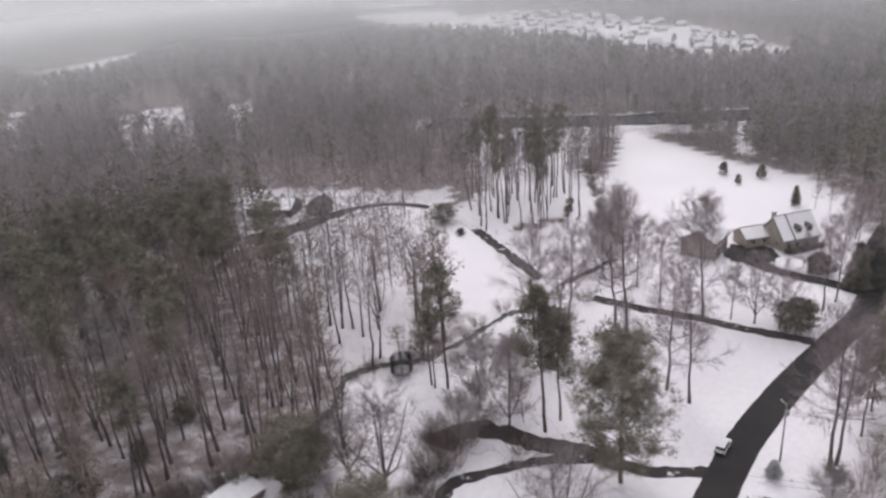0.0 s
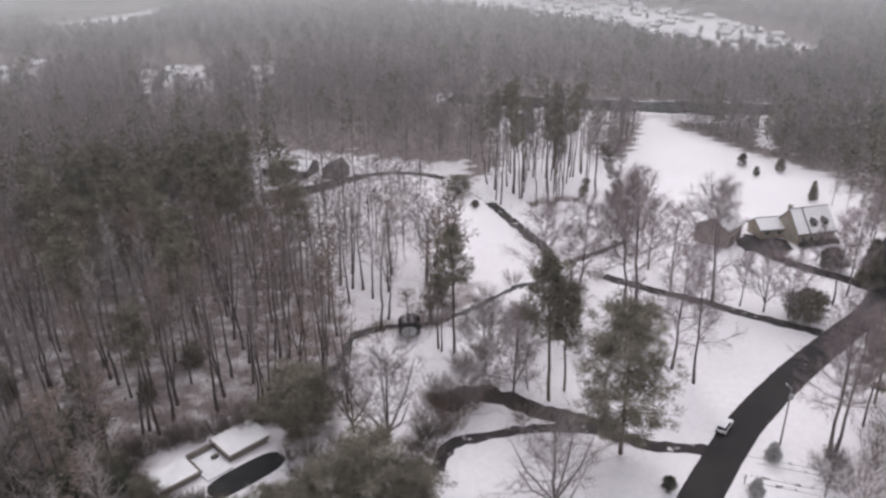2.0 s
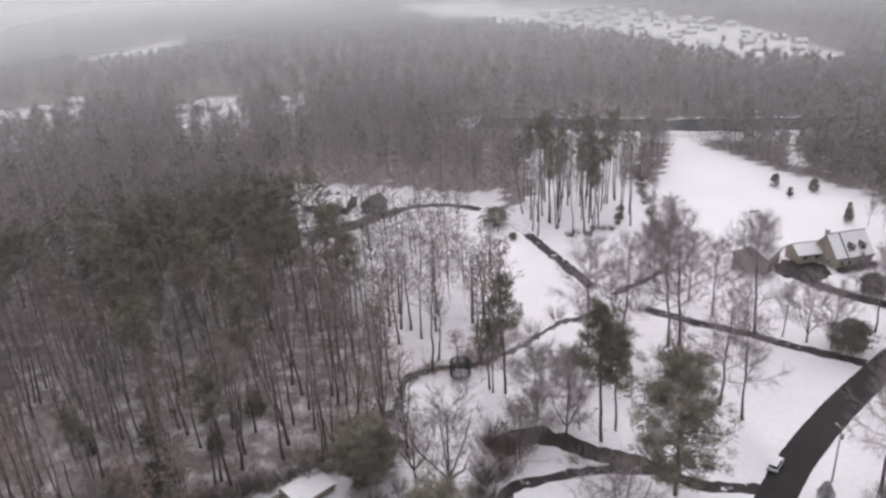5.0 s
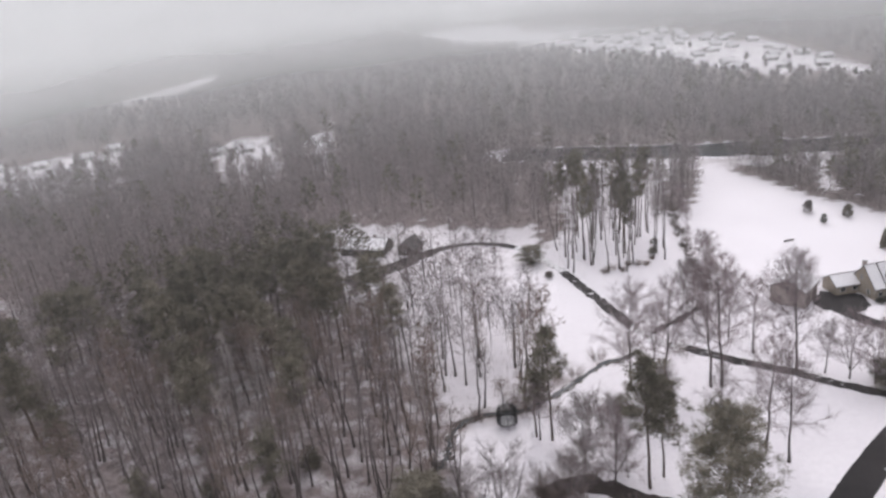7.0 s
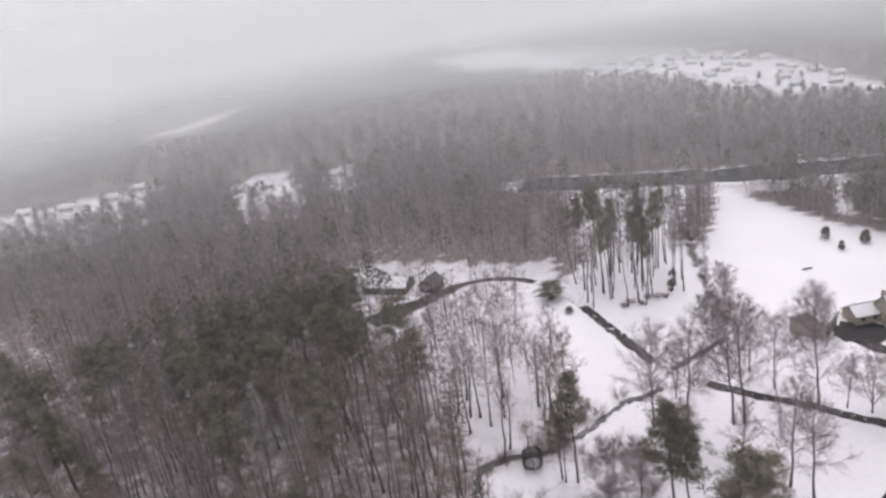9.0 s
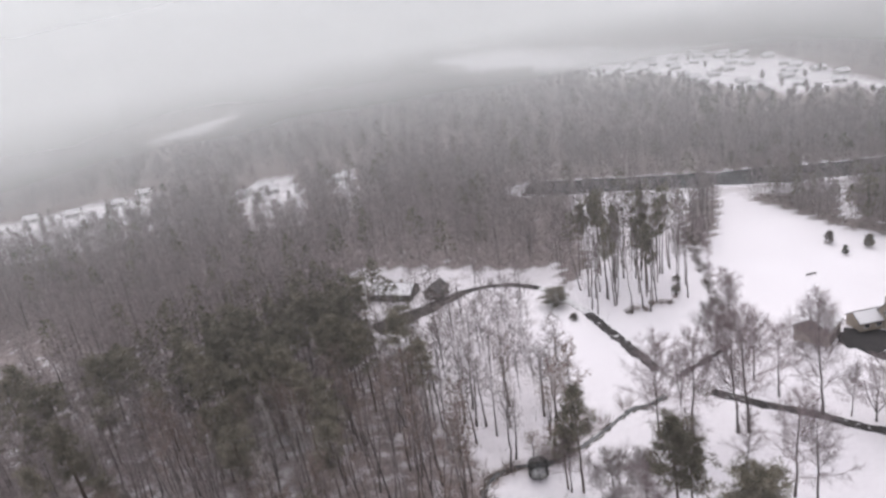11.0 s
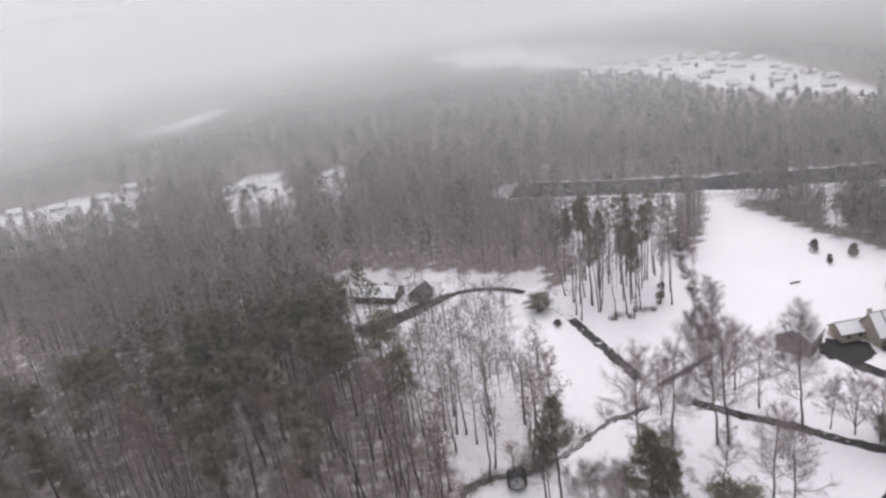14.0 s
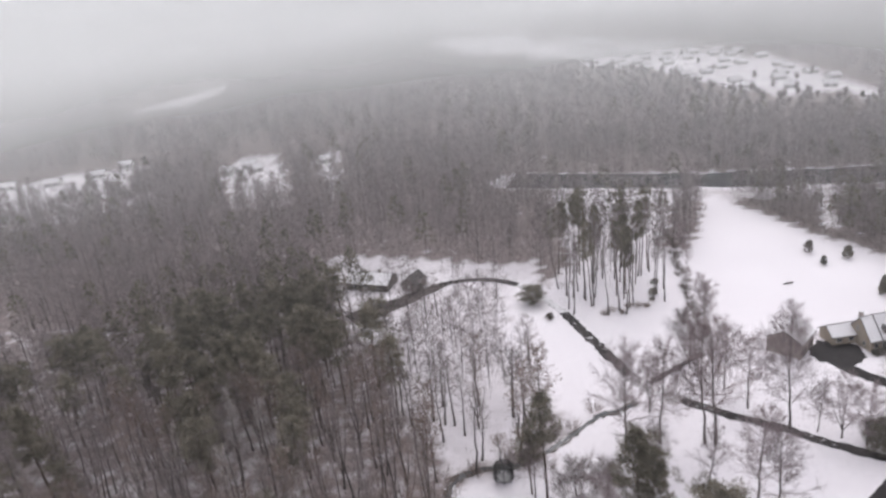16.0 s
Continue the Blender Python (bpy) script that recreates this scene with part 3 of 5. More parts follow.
ribbon("driveway_6", [(35.1, 93.2), (30.6, 96.4), (24.9, 98.9), (19.9, 102.6), (15.0, 104.6), (11.5, 103.6), (9.0, 100.8)], (2.8, 5.2), YARD_DIRT, "drive of dark trodden gravel ending among brush", "driveway", 0.055, 0.3, seed=8)
CREEK = [(36, 147.5), (30.8, 144.3), (27.0, 143.3), (20.3, 137.5), (15.3, 133.0), (7.2, 128.0), (-0.4, 127.6), (-5.7, 124.8), (-7.9, 119.0), (-8.9, 113.5), (-13.0, 109.0), (-17, 106.5)]
ribbon("stream_bank", CREEK, 1.7, BANK, "muddy stream bank edged with snow", "bank", 0.03, 0.4, seed=11)
ribbon("stream", CREEK, 0.9, WATER, "narrow dark stream", "stream", 0.045, 0.2, seed=12)
patch("pool", -19.0, 86.6, 5.8, 2.2, 42, POOL_COVER, "long dark covered swimming pool with rounded ends", "pool", 0.10, 13, 0.0, 1.6)


# ---- buildings ----
def window(wall, x, z, w, h, y, frame_mat=None, label=""):
    """A window set in a wall that faces -y: frame, glass and sill."""
    bm = bmesh.new()
    t = 0.09
    for a in ((x - w / 2, z, x - w / 2 + t, z + h), (x + w / 2 - t, z, x + w / 2, z + h), (x - w / 2 + t, z, x + w / 2 - t, z + t), (x - w / 2 + t, z + h - t, x + w / 2 - t, z + h), (x - 0.03, z + t, x + 0.03, z + h - t)):
        box(bm, a[0], y - 0.06, a[1], a[2], y + 0.02, a[3])
    win = part("window", bm, frame_mat or WHITE_TRIM, wall, label)
    part("pane", boxed(x - w / 2 + t, y - 0.02, z + t, x + w / 2 - t, y + 0.01, z + h - t), GLASS, win, "dark glass")
    return win


def gable_house(name, m, length, depth, eave, ridge, wall_mat, label, over=0.45, snow=0.14, roof_mat=None, roof_label="", front=(), left=(), right=(), ridge_mat=None):
    """A house along x with its ridge along x: walls with gables, a roof of two slopes with snow on it."""
    root = base(name, m, label, "house")
    L, D = length / 2, depth / 2
    bm = bmesh.new()
    out = [(-D, 0), (D, 0), (D, eave), (0, ridge), (-D, eave)]
    a = [bm.verts.new((-L, y, z - (0.2 if z == 0 else 0))) for y, z in out]
    b = [bm.verts.new((L, y, z - (0.2 if z == 0 else 0))) for y, z in out]
    bm.faces.new(a[::-1])
    bm.faces.new(b)
    for i in range(5):
        bm.faces.new((a[i], a[(i + 1) % 5], b[(i + 1) % 5], b[i]))
    bmesh.ops.recalc_face_normals(bm, faces=bm.faces)
    wall = part("wall", bm, wall_mat, root)
    for x, z, w, h in front:
        window(wall, x, z, w, h, -D - 0.03)
    for side, rows in ((-1, left), (1, right)):
        for y, z, w, h in rows:
            win = window(wall, 0, z, w, h, -0.03)
            win.matrix_basis = pose(side * L, y, 0, 0, 0, side * 90)
    slope = (ridge - eave) / D
    for s in (-1, 1):
        ey = s * (D + over)
        ez = eave - slope * over
        for nm, lift, thick, mat, inset, lab in (("roof", 0.02, 0.16, SHINGLE, 0.0, "dark shingled slope"), ("snow_layer", 0.185, snow, roof_mat or ROOF_SNOW, 0.06, roof_label or "layer of snow on the roof")):
            bm = bmesh.new()
            x0, x1 = -L - over + inset, L + over - inset
            n = 8
            rng = np.random.default_rng(7)
            lo = []
            for i in range(n + 1):
                x = x0 + (x1 - x0) * i / n
                j = rng.uniform(0, inset * 2)
                rows = []
                for f, up in ((0, lift), (0, lift + thick), (1, lift + thick), (1, lift)):
                    y, z = ey * (1 - f) + (0.0) * f, ez * (1 - f) + ridge * f
                    if f == 0:
                        y -= s * (inset + j)
                        z += slope * (inset + j)
                    rows.append(bm.verts.new((x, y, z + up)))
                lo.append(rows)
            for p, q in zip(lo, lo[1:]):
                for k in range(4):
                    bm.faces.new((p[k], p[(k + 1) % 4], q[(k + 1) % 4], q[k]))
            bm.faces.new(lo[0])
            bm.faces.new(lo[-1][::-1])
            bmesh.ops.recalc_face_normals(bm, faces=bm.faces)
            part(nm, bm, mat, root, lab)
    part("ridge_cap", boxed(-L - over, -0.16, ridge + 0.26, L + over, 0.16, ridge + 0.36, 0.03), ridge_mat or SHINGLE, root, "ridge cap")
    return root


def dormer(root, x, y, z, w, h, depth):
    """A gabled roof window that looks towards -y."""
    bm = prism(bmesh.new(), [(x - w / 2, z), (x + w / 2, z), (x + w / 2, z + h), (x, z + h + w * 0.45), (x - w / 2, z + h)], y, y + depth)
    d = part("dormer", bm, BRICK_WALL, root, "small gabled dormer with dark cheeks")
    for s in (-1, 1):
        bm = bmesh.new()
        q = [(x, z + h + w * 0.45 + 0.14), (x, z + h + w * 0.45 + 0.02), (x + s * (w / 2 + 0.2), z + h - 0.18), (x + s * (w / 2 + 0.2), z + h - 0.06)]
        prism(bm, q if s > 0 else q[::-1], y - 0.2, y + depth)
        part("dormer_roof", bm, SHINGLE, d, "bare dark dormer slope")
    part("pane", boxed(x - w * 0.3, y - 0.03, z + 0.35, x + w * 0.3, y + 0.02, z + h), GLASS, d, "dark glass")


def chimney(root, x, y, z0, z1, w=0.9):
    c = part("chimney", boxed(x - w / 2, y - w / 2, z0, x + w / 2, y + w / 2, z1, 0.03), BRICK_WALL, root, "brown brick chimney")
    part("chimney_cap", boxed(x - w * 0.6, y - w * 0.6, z1 + 0.003, x + w * 0.6, y + w * 0.6, z1 + 0.18, 0.03), ROOF_SNOW, c, "snow-capped top")


main = gable_house("house", pose(99.8, 166.0, 0, 0, 0, 12) @ Matrix.Scale(0.88, 4), 11.3, 9.5, 3.4, 8.6, TAN_WALL, "tan house with a steep snowy roof and two dormers",
                   front=[(-4.0, 0.9, 1.3, 1.6), (-1.5, 0.9, 1.3, 1.6), (3.9, 0.9, 1.3, 1.6)], left=[(0.8, 4.2, 0.9, 1.4), (-2.2, 0.9, 1.0, 1.5), (2.2, 0.9, 1.0, 1.5)])
dormer(main, -0.5, -4.0, 4.6, 1.7, 1.3, 3.0)
dormer(main, 2.9, -4.0, 4.6, 1.7, 1.3, 3.0)
strip = bmesh.new()
prism(strip, [(-5.25, 3.06), (0.0, 8.8), (0.0, 9.0), (-5.25, 3.26)], 2.15, 2.55)
part("roof_strip", strip, SHINGLE, main, "bare dark strip down the roof").matrix_basis = pose(0, 0, 0, 0, 0, 90)
chimney(main, -4.6, 1.5, 6.0, 9.6)
part("door", boxed(1.2, -4.85, 0.0, 2.2, -4.74, 2.1, 0.02), DARK_WALL, main, "dark front door")
porch = part("porch", boxed(-5.6, -6.4, -0.2, 5.6, -4.78, 0.35, 0.05), ROCK, main, "stone terrace with shade-dark clumps along the front")

wing = gable_house("house_wing", pose(91.6, 168.4, 0, 0, 0, 8), 6.6, 5.6, 2.4, 4.2, TAN_WALL, "low tan wing joining house and garage under snow", front=[(-1.6, 0.8, 1.4, 1.2), (1.6, 0.8, 1.4, 1.2)])
garage = gable_house("garage", pose(78.5, 165.9, 0, 0, 0, 47), 8.4, 8.3, 4.2, 6.6, BRICK_WALL, "grey-brown garage with snow on its gable roof", left=[(0, 4.0, 0.9, 1.0)], ridge_mat=ROOF_SNOW)
for gx in (-2.0, 2.0):
    part("garage_door", boxed(gx - 1.5, -4.22, 0, gx + 1.5, -4.12, 2.4, 0.02), DARK_WALL, garage, "dark wooden garage door")

upper = gable_house("house", pose(-34, 226, 0, 0, 0, -18), 15, 9, 2.4, 4.6, DARK_WALL, "brown house in the woods with a snowy roof", front=[(-4, 0.9, 1.4, 1.3), (0, 0.9, 1.4, 1.3), (4, 0.9, 1.4, 1.3)])
chimney(upper, 3.0, 0.8, 3.8, 5.8)
shed = gable_house("shed", pose(-19.5, 221.5, 0, 0, 0, 60), 6.5, 5.5, 2.6, 4.8, DARK_WALL, "dark wooden shed with bare shingles", snow=0.03, roof_mat=SHINGLE, roof_label="bare dark shingles", left=[(0, 0.9, 0.9, 1.0)])


def flat_block(root, x0, y0, x1, y1, z, court, rim=0.3):
    """A low flat-roofed wing: walls, trim boards along the pool and the court side, and snow over all of it."""
    wall = part("wall", boxed(x0, y0, -0.2, x1, y1, z), TRIM, root)
    bm = bmesh.new()
    o = 0.25
    for a in ((x0 - o, y0 - o, x1 + o, y0 + rim - o), (x0 - o, y0 + rim - o, x0 + rim - o, y1 + o) if court < 0 else (x1 - rim + o, y0 + rim - o, x1 + o, y1 + o)):
        box(bm, a[0], a[1], z + 0.003, a[2], a[3], z + 0.36)
    part("roof_edge", bm, TRIM, root, "grey-brown roof edge boards")
    part("snow_layer", boxed(x0 + (rim - o + 0.01 if court < 0 else -0.8), y0 + rim - o + 0.01, z + 0.003, x1 - rim + o - 0.01 if court > 0 else x1 + 0.8, y1 + 0.5, z + 0.3, 0.1), ROOF_SNOW, root, "even snow on the flat roof")
    return wall


lodge = base("pool_house", pose(-22.5, 89.5, 0, 0, 0, 43), "low flat-roofed pool house with snow on its wings", "house")
flat_block(lodge, 0.3, -0.5, 6.6, 4.8, 0.7, -1)
flat_block(lodge, -9.8, -0.2, -4.2, 3.8, 0.6, 1)
part("back_wall", boxed(-4.0, 3.9, -0.2, 0.05, 4.3, 1.1, 0.03), TRIM, lodge, "grey-brown garden wall of the court")
part("roof_vent", boxed(-1.4, 1.4, 0.0, -0.4, 2.0, 0.7, 0.05), DARK_WALL, lodge, "dark box in the court")
part("terrace", boxed(-4.1, -2.0, -0.15, 0.0, 3.85, 0.22, 0.03), ROOF_SNOW, lodge, "snowy paved court beside the pool")


# ---- woods ----
FOREST = [dict(name="bare_tree", h=24, crown_from=0.45, spread=4.2, limbs=17, label="tall leafless forest tree with a narrow crown"),
          dict(name="bare_tree", h=22, crown_from=0.38, spread=4.8, limbs=18, label="brownish leafless tree with forked limbs", fork=2, tint=TWIG_BROWN),
          dict(name="bare_tree", h=26, crown_from=0.52, spread=4.0, limbs=16, label="tall straight leafless tree, bare lower trunk"),
          dict(name="bare_tree", h=19, crown_from=0.35, spread=3.8, limbs=16, label="slim pale grey leafless tree in the woods", tint=TWIG_PALE),
          dict(name="bare_tree", h=21, crown_from=0.40, spread=5.0, limbs=16, label="oak holding withered brown leaves", tint=TWIG_BROWN, leaves=130),
          dict(name="bare_tree", h=23, crown_from=0.42, spread=5.0, limbs=18, label="leafless forest tree with a broad top")]
YARD = [dict(name="bare_tree", h=18, crown_from=0.24, spread=7.2, limbs=22, label="leafless yard tree with a rounded crown", twigs=13, subs=4, thin=0.0105, rise=0.55, lift=0.08, tint=TWIG_DARK),
        dict(name="bare_tree", h=14, crown_from=0.16, spread=6.4, limbs=20, label="leafless yard tree forking low", fork=3, twigs=13, subs=4, thin=0.0105, rise=0.5, lift=0.06, tint=TWIG_DARK),
        dict(name="bare_tree", h=20, crown_from=0.30, spread=6.2, limbs=22, label="tall leafless yard tree", twigs=12, subs=4, thin=0.0105, rise=0.6, lift=0.10, tint=TWIG_DARK),
        dict(name="bare_tree", h=12, crown_from=0.15, spread=6.6, limbs=24, label="leafless lawn tree fanning out low", twigs=12, subs=4, thin=0.012, rise=0.8, lift=0.12, tint=TWIG),
        dict(name="bare_tree", h=14, crown_from=0.14, spread=8.0, limbs=22, label="leafless lawn tree with several spreading stems", fork=5, twigs=9, subs=3, thin=0.012, rise=0.9, lift=0.10, thick=0.013, tint=TWIG)]
PINES = [dict(name="pine_tree", h=26, crown_from=0.48, spread=5.6, clumps=92, cone=0.62, size=1.15, width=0.052, loose=0.18, label="tall pine with a bare trunk"),
         dict(name="pine_tree", h=24, crown_from=0.54, spread=5.2, clumps=84, cone=0.6, size=1.15, width=0.052, loose=0.18, label="pine with a high loose crown"),
         dict(name="pine_tree", h=28, crown_from=0.60, spread=5.0, clumps=84, cone=0.6, size=1.15, width=0.052, loose=0.18, label="very tall pine, crown near the top"),
         dict(name="pine_tree", h=22, crown_from=0.42, spread=5.4, clumps=92, cone=0.62, size=1.15, width=0.052, loose=0.18, label="broad dull green pine")]
FULL_PINES = [dict(name="pine_tree", h=25, crown_from=0.17, spread=7.6, clumps=540, label="big pine with boughs low down", blades=64, layers=9, loose=0.13, size=0.80, cone=0.66, width=0.036),
              dict(name="pine_tree", h=26, crown_from=0.46, spread=7.4, clumps=150, label="big dark pine with a rounded top", blades=70, cone=0.80, loose=0.17, width=0.042),
              dict(name="pine_tree", h=13, crown_from=0.14, spread=5.6, clumps=190, label="bushy dull green pine at the wood's edge", blades=64, cone=0.62, layers=6, loose=0.15, size=0.95, width=0.036)]
forest_tree, yard_tree = planter(bare_tree, FOREST), planter(bare_tree, YARD)
pine_tree, full_pine = planter(pine, PINES), planter(pine, FULL_PINES)
rng = np.random.default_rng(11)

# trees that stand singly in the valley: place and height
full_pine(34.9, 88.5, 25.6, rng, "big pine beside the drive, boughs low down", "valley pines", 0, wide=1.12)
full_pine(26.6, 102.0, 25.6, rng, "dark round-topped pine on the snowy lawn", "valley pines", 1)
pine_tree(29.6, 104.6, 20.0, rng, "pine close behind another on the lawn", "valley pines", 3, wide=0.95)
pine_tree(12.0, 117.5, 25.0, rng, "pine beside the stream with a bare trunk", "valley pines", 1, wide=0.9)
pine_tree(9.2, 119.0, 15.0, rng, "small ragged pine beside the trampoline", "valley pines", 1, wide=1.25)
for x, y, h, k in ((51.7, 105.7, 21, 2), (49.4, 110.1, 22, 2), (21.0, 103.8, 16, 1), (23.6, 105.2, 8, 1), (65.2, 133.7, 25, 0), (70.3, 132.1, 12, 2), (74.0, 129.4, 14, 1), (77.7, 126.8, 13, 1),
                   (89.1, 131.7, 19, 2), (46.5, 130.7, 27, 2), (48.6, 130.4, 28, 2), (37.5, 132.0, 23, 2), (30.5, 132.5, 23, 0), (43, 117, 14, 2), (9.7, 118.0, 14, 2), (64.7, 86.3, 25, 2), (66.2, 87.3, 23, 2),
                   (60.4, 176, 15, 0), (52, 160, 14, 1), (57, 150, 16, 0), (96, 152, 8, 1), (113.5, 160, 13, 2), (116, 165, 13, 1), (93.7, 135, 19, 2), (76.3, 160.2, 15, 0), (38, 143, 13, 1), (59.5, 142, 18, 0)):
    yard_tree(x, y, h, rng, group="valley trees", pick=k)
for x, y, h, wd in ((60.0, 78.4, 7, 1.1), (12.5, 98.5, 10, 1.0), (17, 110, 13, 1.1), (23, 112, 11, 1.0), (33, 122, 11, 1.0), (16, 104, 9, 1.0), (53, 168, 11, 1.0)):
    yard_tree(x, y, h, rng, "spreading leafless tree on the snowy lawn", "lawn trees", 3 if h < 14 else 0, wide=wd)
for x, y, h, wd in ((0.7, 92.4, 16, 1.3), (-4.5, 95.5, 12, 1.2), (23.4, 77.2, 13, 1.6)):
    yard_tree(x, y, h, rng, "broad leafless tree fanning out over the snowy lawn", "lawn trees", 4, wide=wd)
for x, y, h, wd in ((-12.7, 94.5, 12.5, 1.35), (-9.5, 97.5, 9, 1.2), (-0.1, 79.0, 12.5, 1.3), (-6.0, 76.6, 10, 1.3), (-10.5, 75.5, 7.5, 1.3), (-3, 81.5, 8.5, 1.3), (3.8, 77.0, 9, 1.2), (6.0, 79.5, 7.5, 1.3), (-37.5, 84.5, 7, 1.1), (-42, 82, 8.5, 1.1), (-8.0, 79.0, 6.0, 1.3), (17.3, 203, 5.5, 2.4)):
    full_pine(x, y, h, rng, "bushy dull green pine at the wood's edge", "valley pines", 2, wide=wd)
for x, y, h in ((73.5, 93.0, 16), (78.5, 98.5, 17), (82, 103.5, 15), (79, 92, 18), (88, 111, 14)):
    pine_tree(x, y, h, rng, "dull pine among the trees beside the road", "valley pines", 3, wide=0.9)
forest_tree(8.2, 129.4, 8, rng, "low oak by the stream holding withered brown leaves", "valley trees", 4, wide=2.0)
forest_tree(3.5, 129.6, 7, rng, "low oak by the stream holding withered brown leaves", "valley trees", 4, wide=2.0)
# the tall pine grove beside the upper drive
for i in range(62):
    x, y = rng.uniform(26, 58), rng.uniform(187, 228)
    if y < 188 + abs(x - 38) * 0.5:
        continue
    if i % 4 == 0:
        pine_tree(x, y, rng.uniform(22, 28), rng, "tall slim pine in the grove on the snow", "pine grove", int(rng.choice([1, 2])), wide=0.62)
    else:
        forest_tree(x, y, rng.uniform(20, 27), rng, "tall leafless tree in the grove on the snow", "pine grove", 2, wide=0.8)
# scrub and trees along the field edge
for i in range(30):
    f = i / 29
    x, y = 59.9 + 9.6 * f + rng.normal(0, 0.5), 174 + 74 * f + rng.normal(0, 0.8)
    brush("bush", 60 + i % 3, rng.uniform(1.4, 2.6), 3.6, pose(x, y, 0, 0, 0, rng.uniform(0, 360)), "leafless scrub along the field edge", BRUSH, stems=44)["group"] = "field edge scrub"
    if i % 4 == 1:
        yard_tree(x + rng.normal(1.5, 1), y, rng.uniform(6, 10), rng, "leafless tree in the field hedge", "field edge scrub", int(rng.integers(3)), wide=0.8)

# evergreens and shrubs
evergreen("evergreen_bush", 71, 6.4, 7.8, pose(80.6, 125.5, 0), "wide rounded grey-green bush by the road", NEEDLE, shape="dome", clumps=130, blades=20)
evergreen("evergreen_bush", 72, 5.0, 5.2, pose(97.3, 147.8, 0), "clipped dark oval bush in the snow", shape="dome", clumps=120)
evergreen("evergreen_tree", 73, 10.5, 5.0, pose(100.6, 139.5, 0), "dull conical evergreen at the drive mouth", NEEDLE, clumps=150)
evergreen("evergreen_tree", 74, 9, 5.0, pose(105.0, 139.5, 0), "dark conical evergreen beside the road", clumps=160)
evergreen("evergreen_bush", 75, 4.0, 2.6, pose(108.1, 223.1, 0), "small dark evergreen in the snowy field", BRUSH, shape="dome", clumps=60)
evergreen("evergreen_bush", 76, 3.0, 1.6, pose(108.2, 212.8, 0), "lone little evergreen in the field", shape="dome", clumps=50)
evergreen("evergreen_bush", 77, 4.0, 2.8, pose(117.1, 216.2, 0), "squat dark evergreen in the field", NEEDLE, shape="dome", clumps=60)
evergreen("evergreen_tree", 78, 5.6, 2.4, pose(114.4, 190.9, 0), "slim upright evergreen behind the house", NEEDLE, clumps=60)
for x, y, h in ((118.0, 187, 9), (120.5, 184, 8), (124, 178, 9), (117, 172, 8)):
    yard_tree(x, y, h, rng, "slim leafless tree behind the tan house", "valley trees", 2, wide=0.7)
for k, (x, y) in enumerate(((56.2, 85.1), (50.7, 77.9))):
    evergreen("box_bush", 80 + k, 3.1, 2.0, pose(x, y + 0.8, 0), "rounded grey box bush dusted with snow", DUSTED, "dome", 300, 16, 0.55)
evergreen("evergreen_bush", 83, 2.2, 1.8, pose(39.5, 80.6, 0), "small dark bush beside the road", shape="dome", clumps=50)
for k, (x, y, h, w) in enumerate(((-40, 78, 8, 7), (-46, 79.5, 12, 7), (-44, 92, 8, 7), (-36, 82.5, 5, 6))):
    evergreen("evergreen_tree" if h > 7 else "evergreen_bush", 90 + k, h, w, pose(x, y, 0, 0, 0, k * 50), "dense dull green evergreen at the wood's edge", shape="dome" if h < 12 else "cone", clumps=int(100 + 10 * h))
for k, (x, y, h, w) in enumerate(((53.2, 202, 2.0, 2.6), (55.6, 209, 1.8, 2.2))):
    evergreen("evergreen_bush", 120 + k, h, w, pose(x, y, 0, 0, 0, k * 50), "low ragged dark juniper on the snow", NEEDLE, shape="dome", clumps=34)
# added dark clumps stand in for the shade under the front eave
for k in range(7):
    evergreen("evergreen_bush", 125 + k, 1.3, 1.9, pose(96.4 + 1.5 * k, 159.7 + 0.32 * k, 0.0), "low dark foliage clump in place of shade along the house front", shape="dome", clumps=34)["group"] = "house front bushes"
for k, (x, y, h, w) in enumerate(((9, 99, 3, 5), (7, 103, 3.5, 5), (12, 106, 3, 6), (11, 95.5, 3, 5), (6, 95, 3.5, 5), (4, 90, 3, 6), (-20, 103, 4, 8), (-25, 102, 4, 9), (-33, 99, 4, 8), (-16, 101, 4, 7), (-30, 81, 2.5, 4), (-26, 79, 3, 4), (-35, 86, 3, 5), (-33, 78, 3, 5), (-23, 76.5, 3, 5), (10.5, 98, 4, 6), (9, 96.5, 3.5, 6), (8, 100.5, 4, 6), (12.5, 100, 3.5, 6), (5.5, 98, 3, 5), (8, 127, 3.5, 7), (13, 127, 3.5, 7), (11, 103, 4, 6), (14, 101, 3.5, 6), (8.5, 106, 4, 5), (18, 106, 2.5, 5), (22, 97.5, 2, 5), (-2, 126, 3, 6), (6, 130, 4, 6), (-12, 109, 4, 6), (20, 139, 3, 5), (26, 145, 3.5, 6), (13, 134, 3, 5), (33, 148, 4, 7), (63, 84, 3, 6), (67, 82, 4, 7), (72, 88, 4, 7), (44, 146, 4, 6), (66, 79, 3, 6), (70, 84, 3.5, 6), (75, 86, 3.5, 7), (70, 78, 3, 6), (63, 80, 2.2, 5), (76, 91, 3, 6), (64, 76, 2.5, 5))):
    brush("bush", 130 + k % 4, h, w, pose(x, y, 0, 0, 0, k * 70), "leafless brown bush on the snow", TWIG_BROWN, stems=52)["group"] = "leafless bushes"

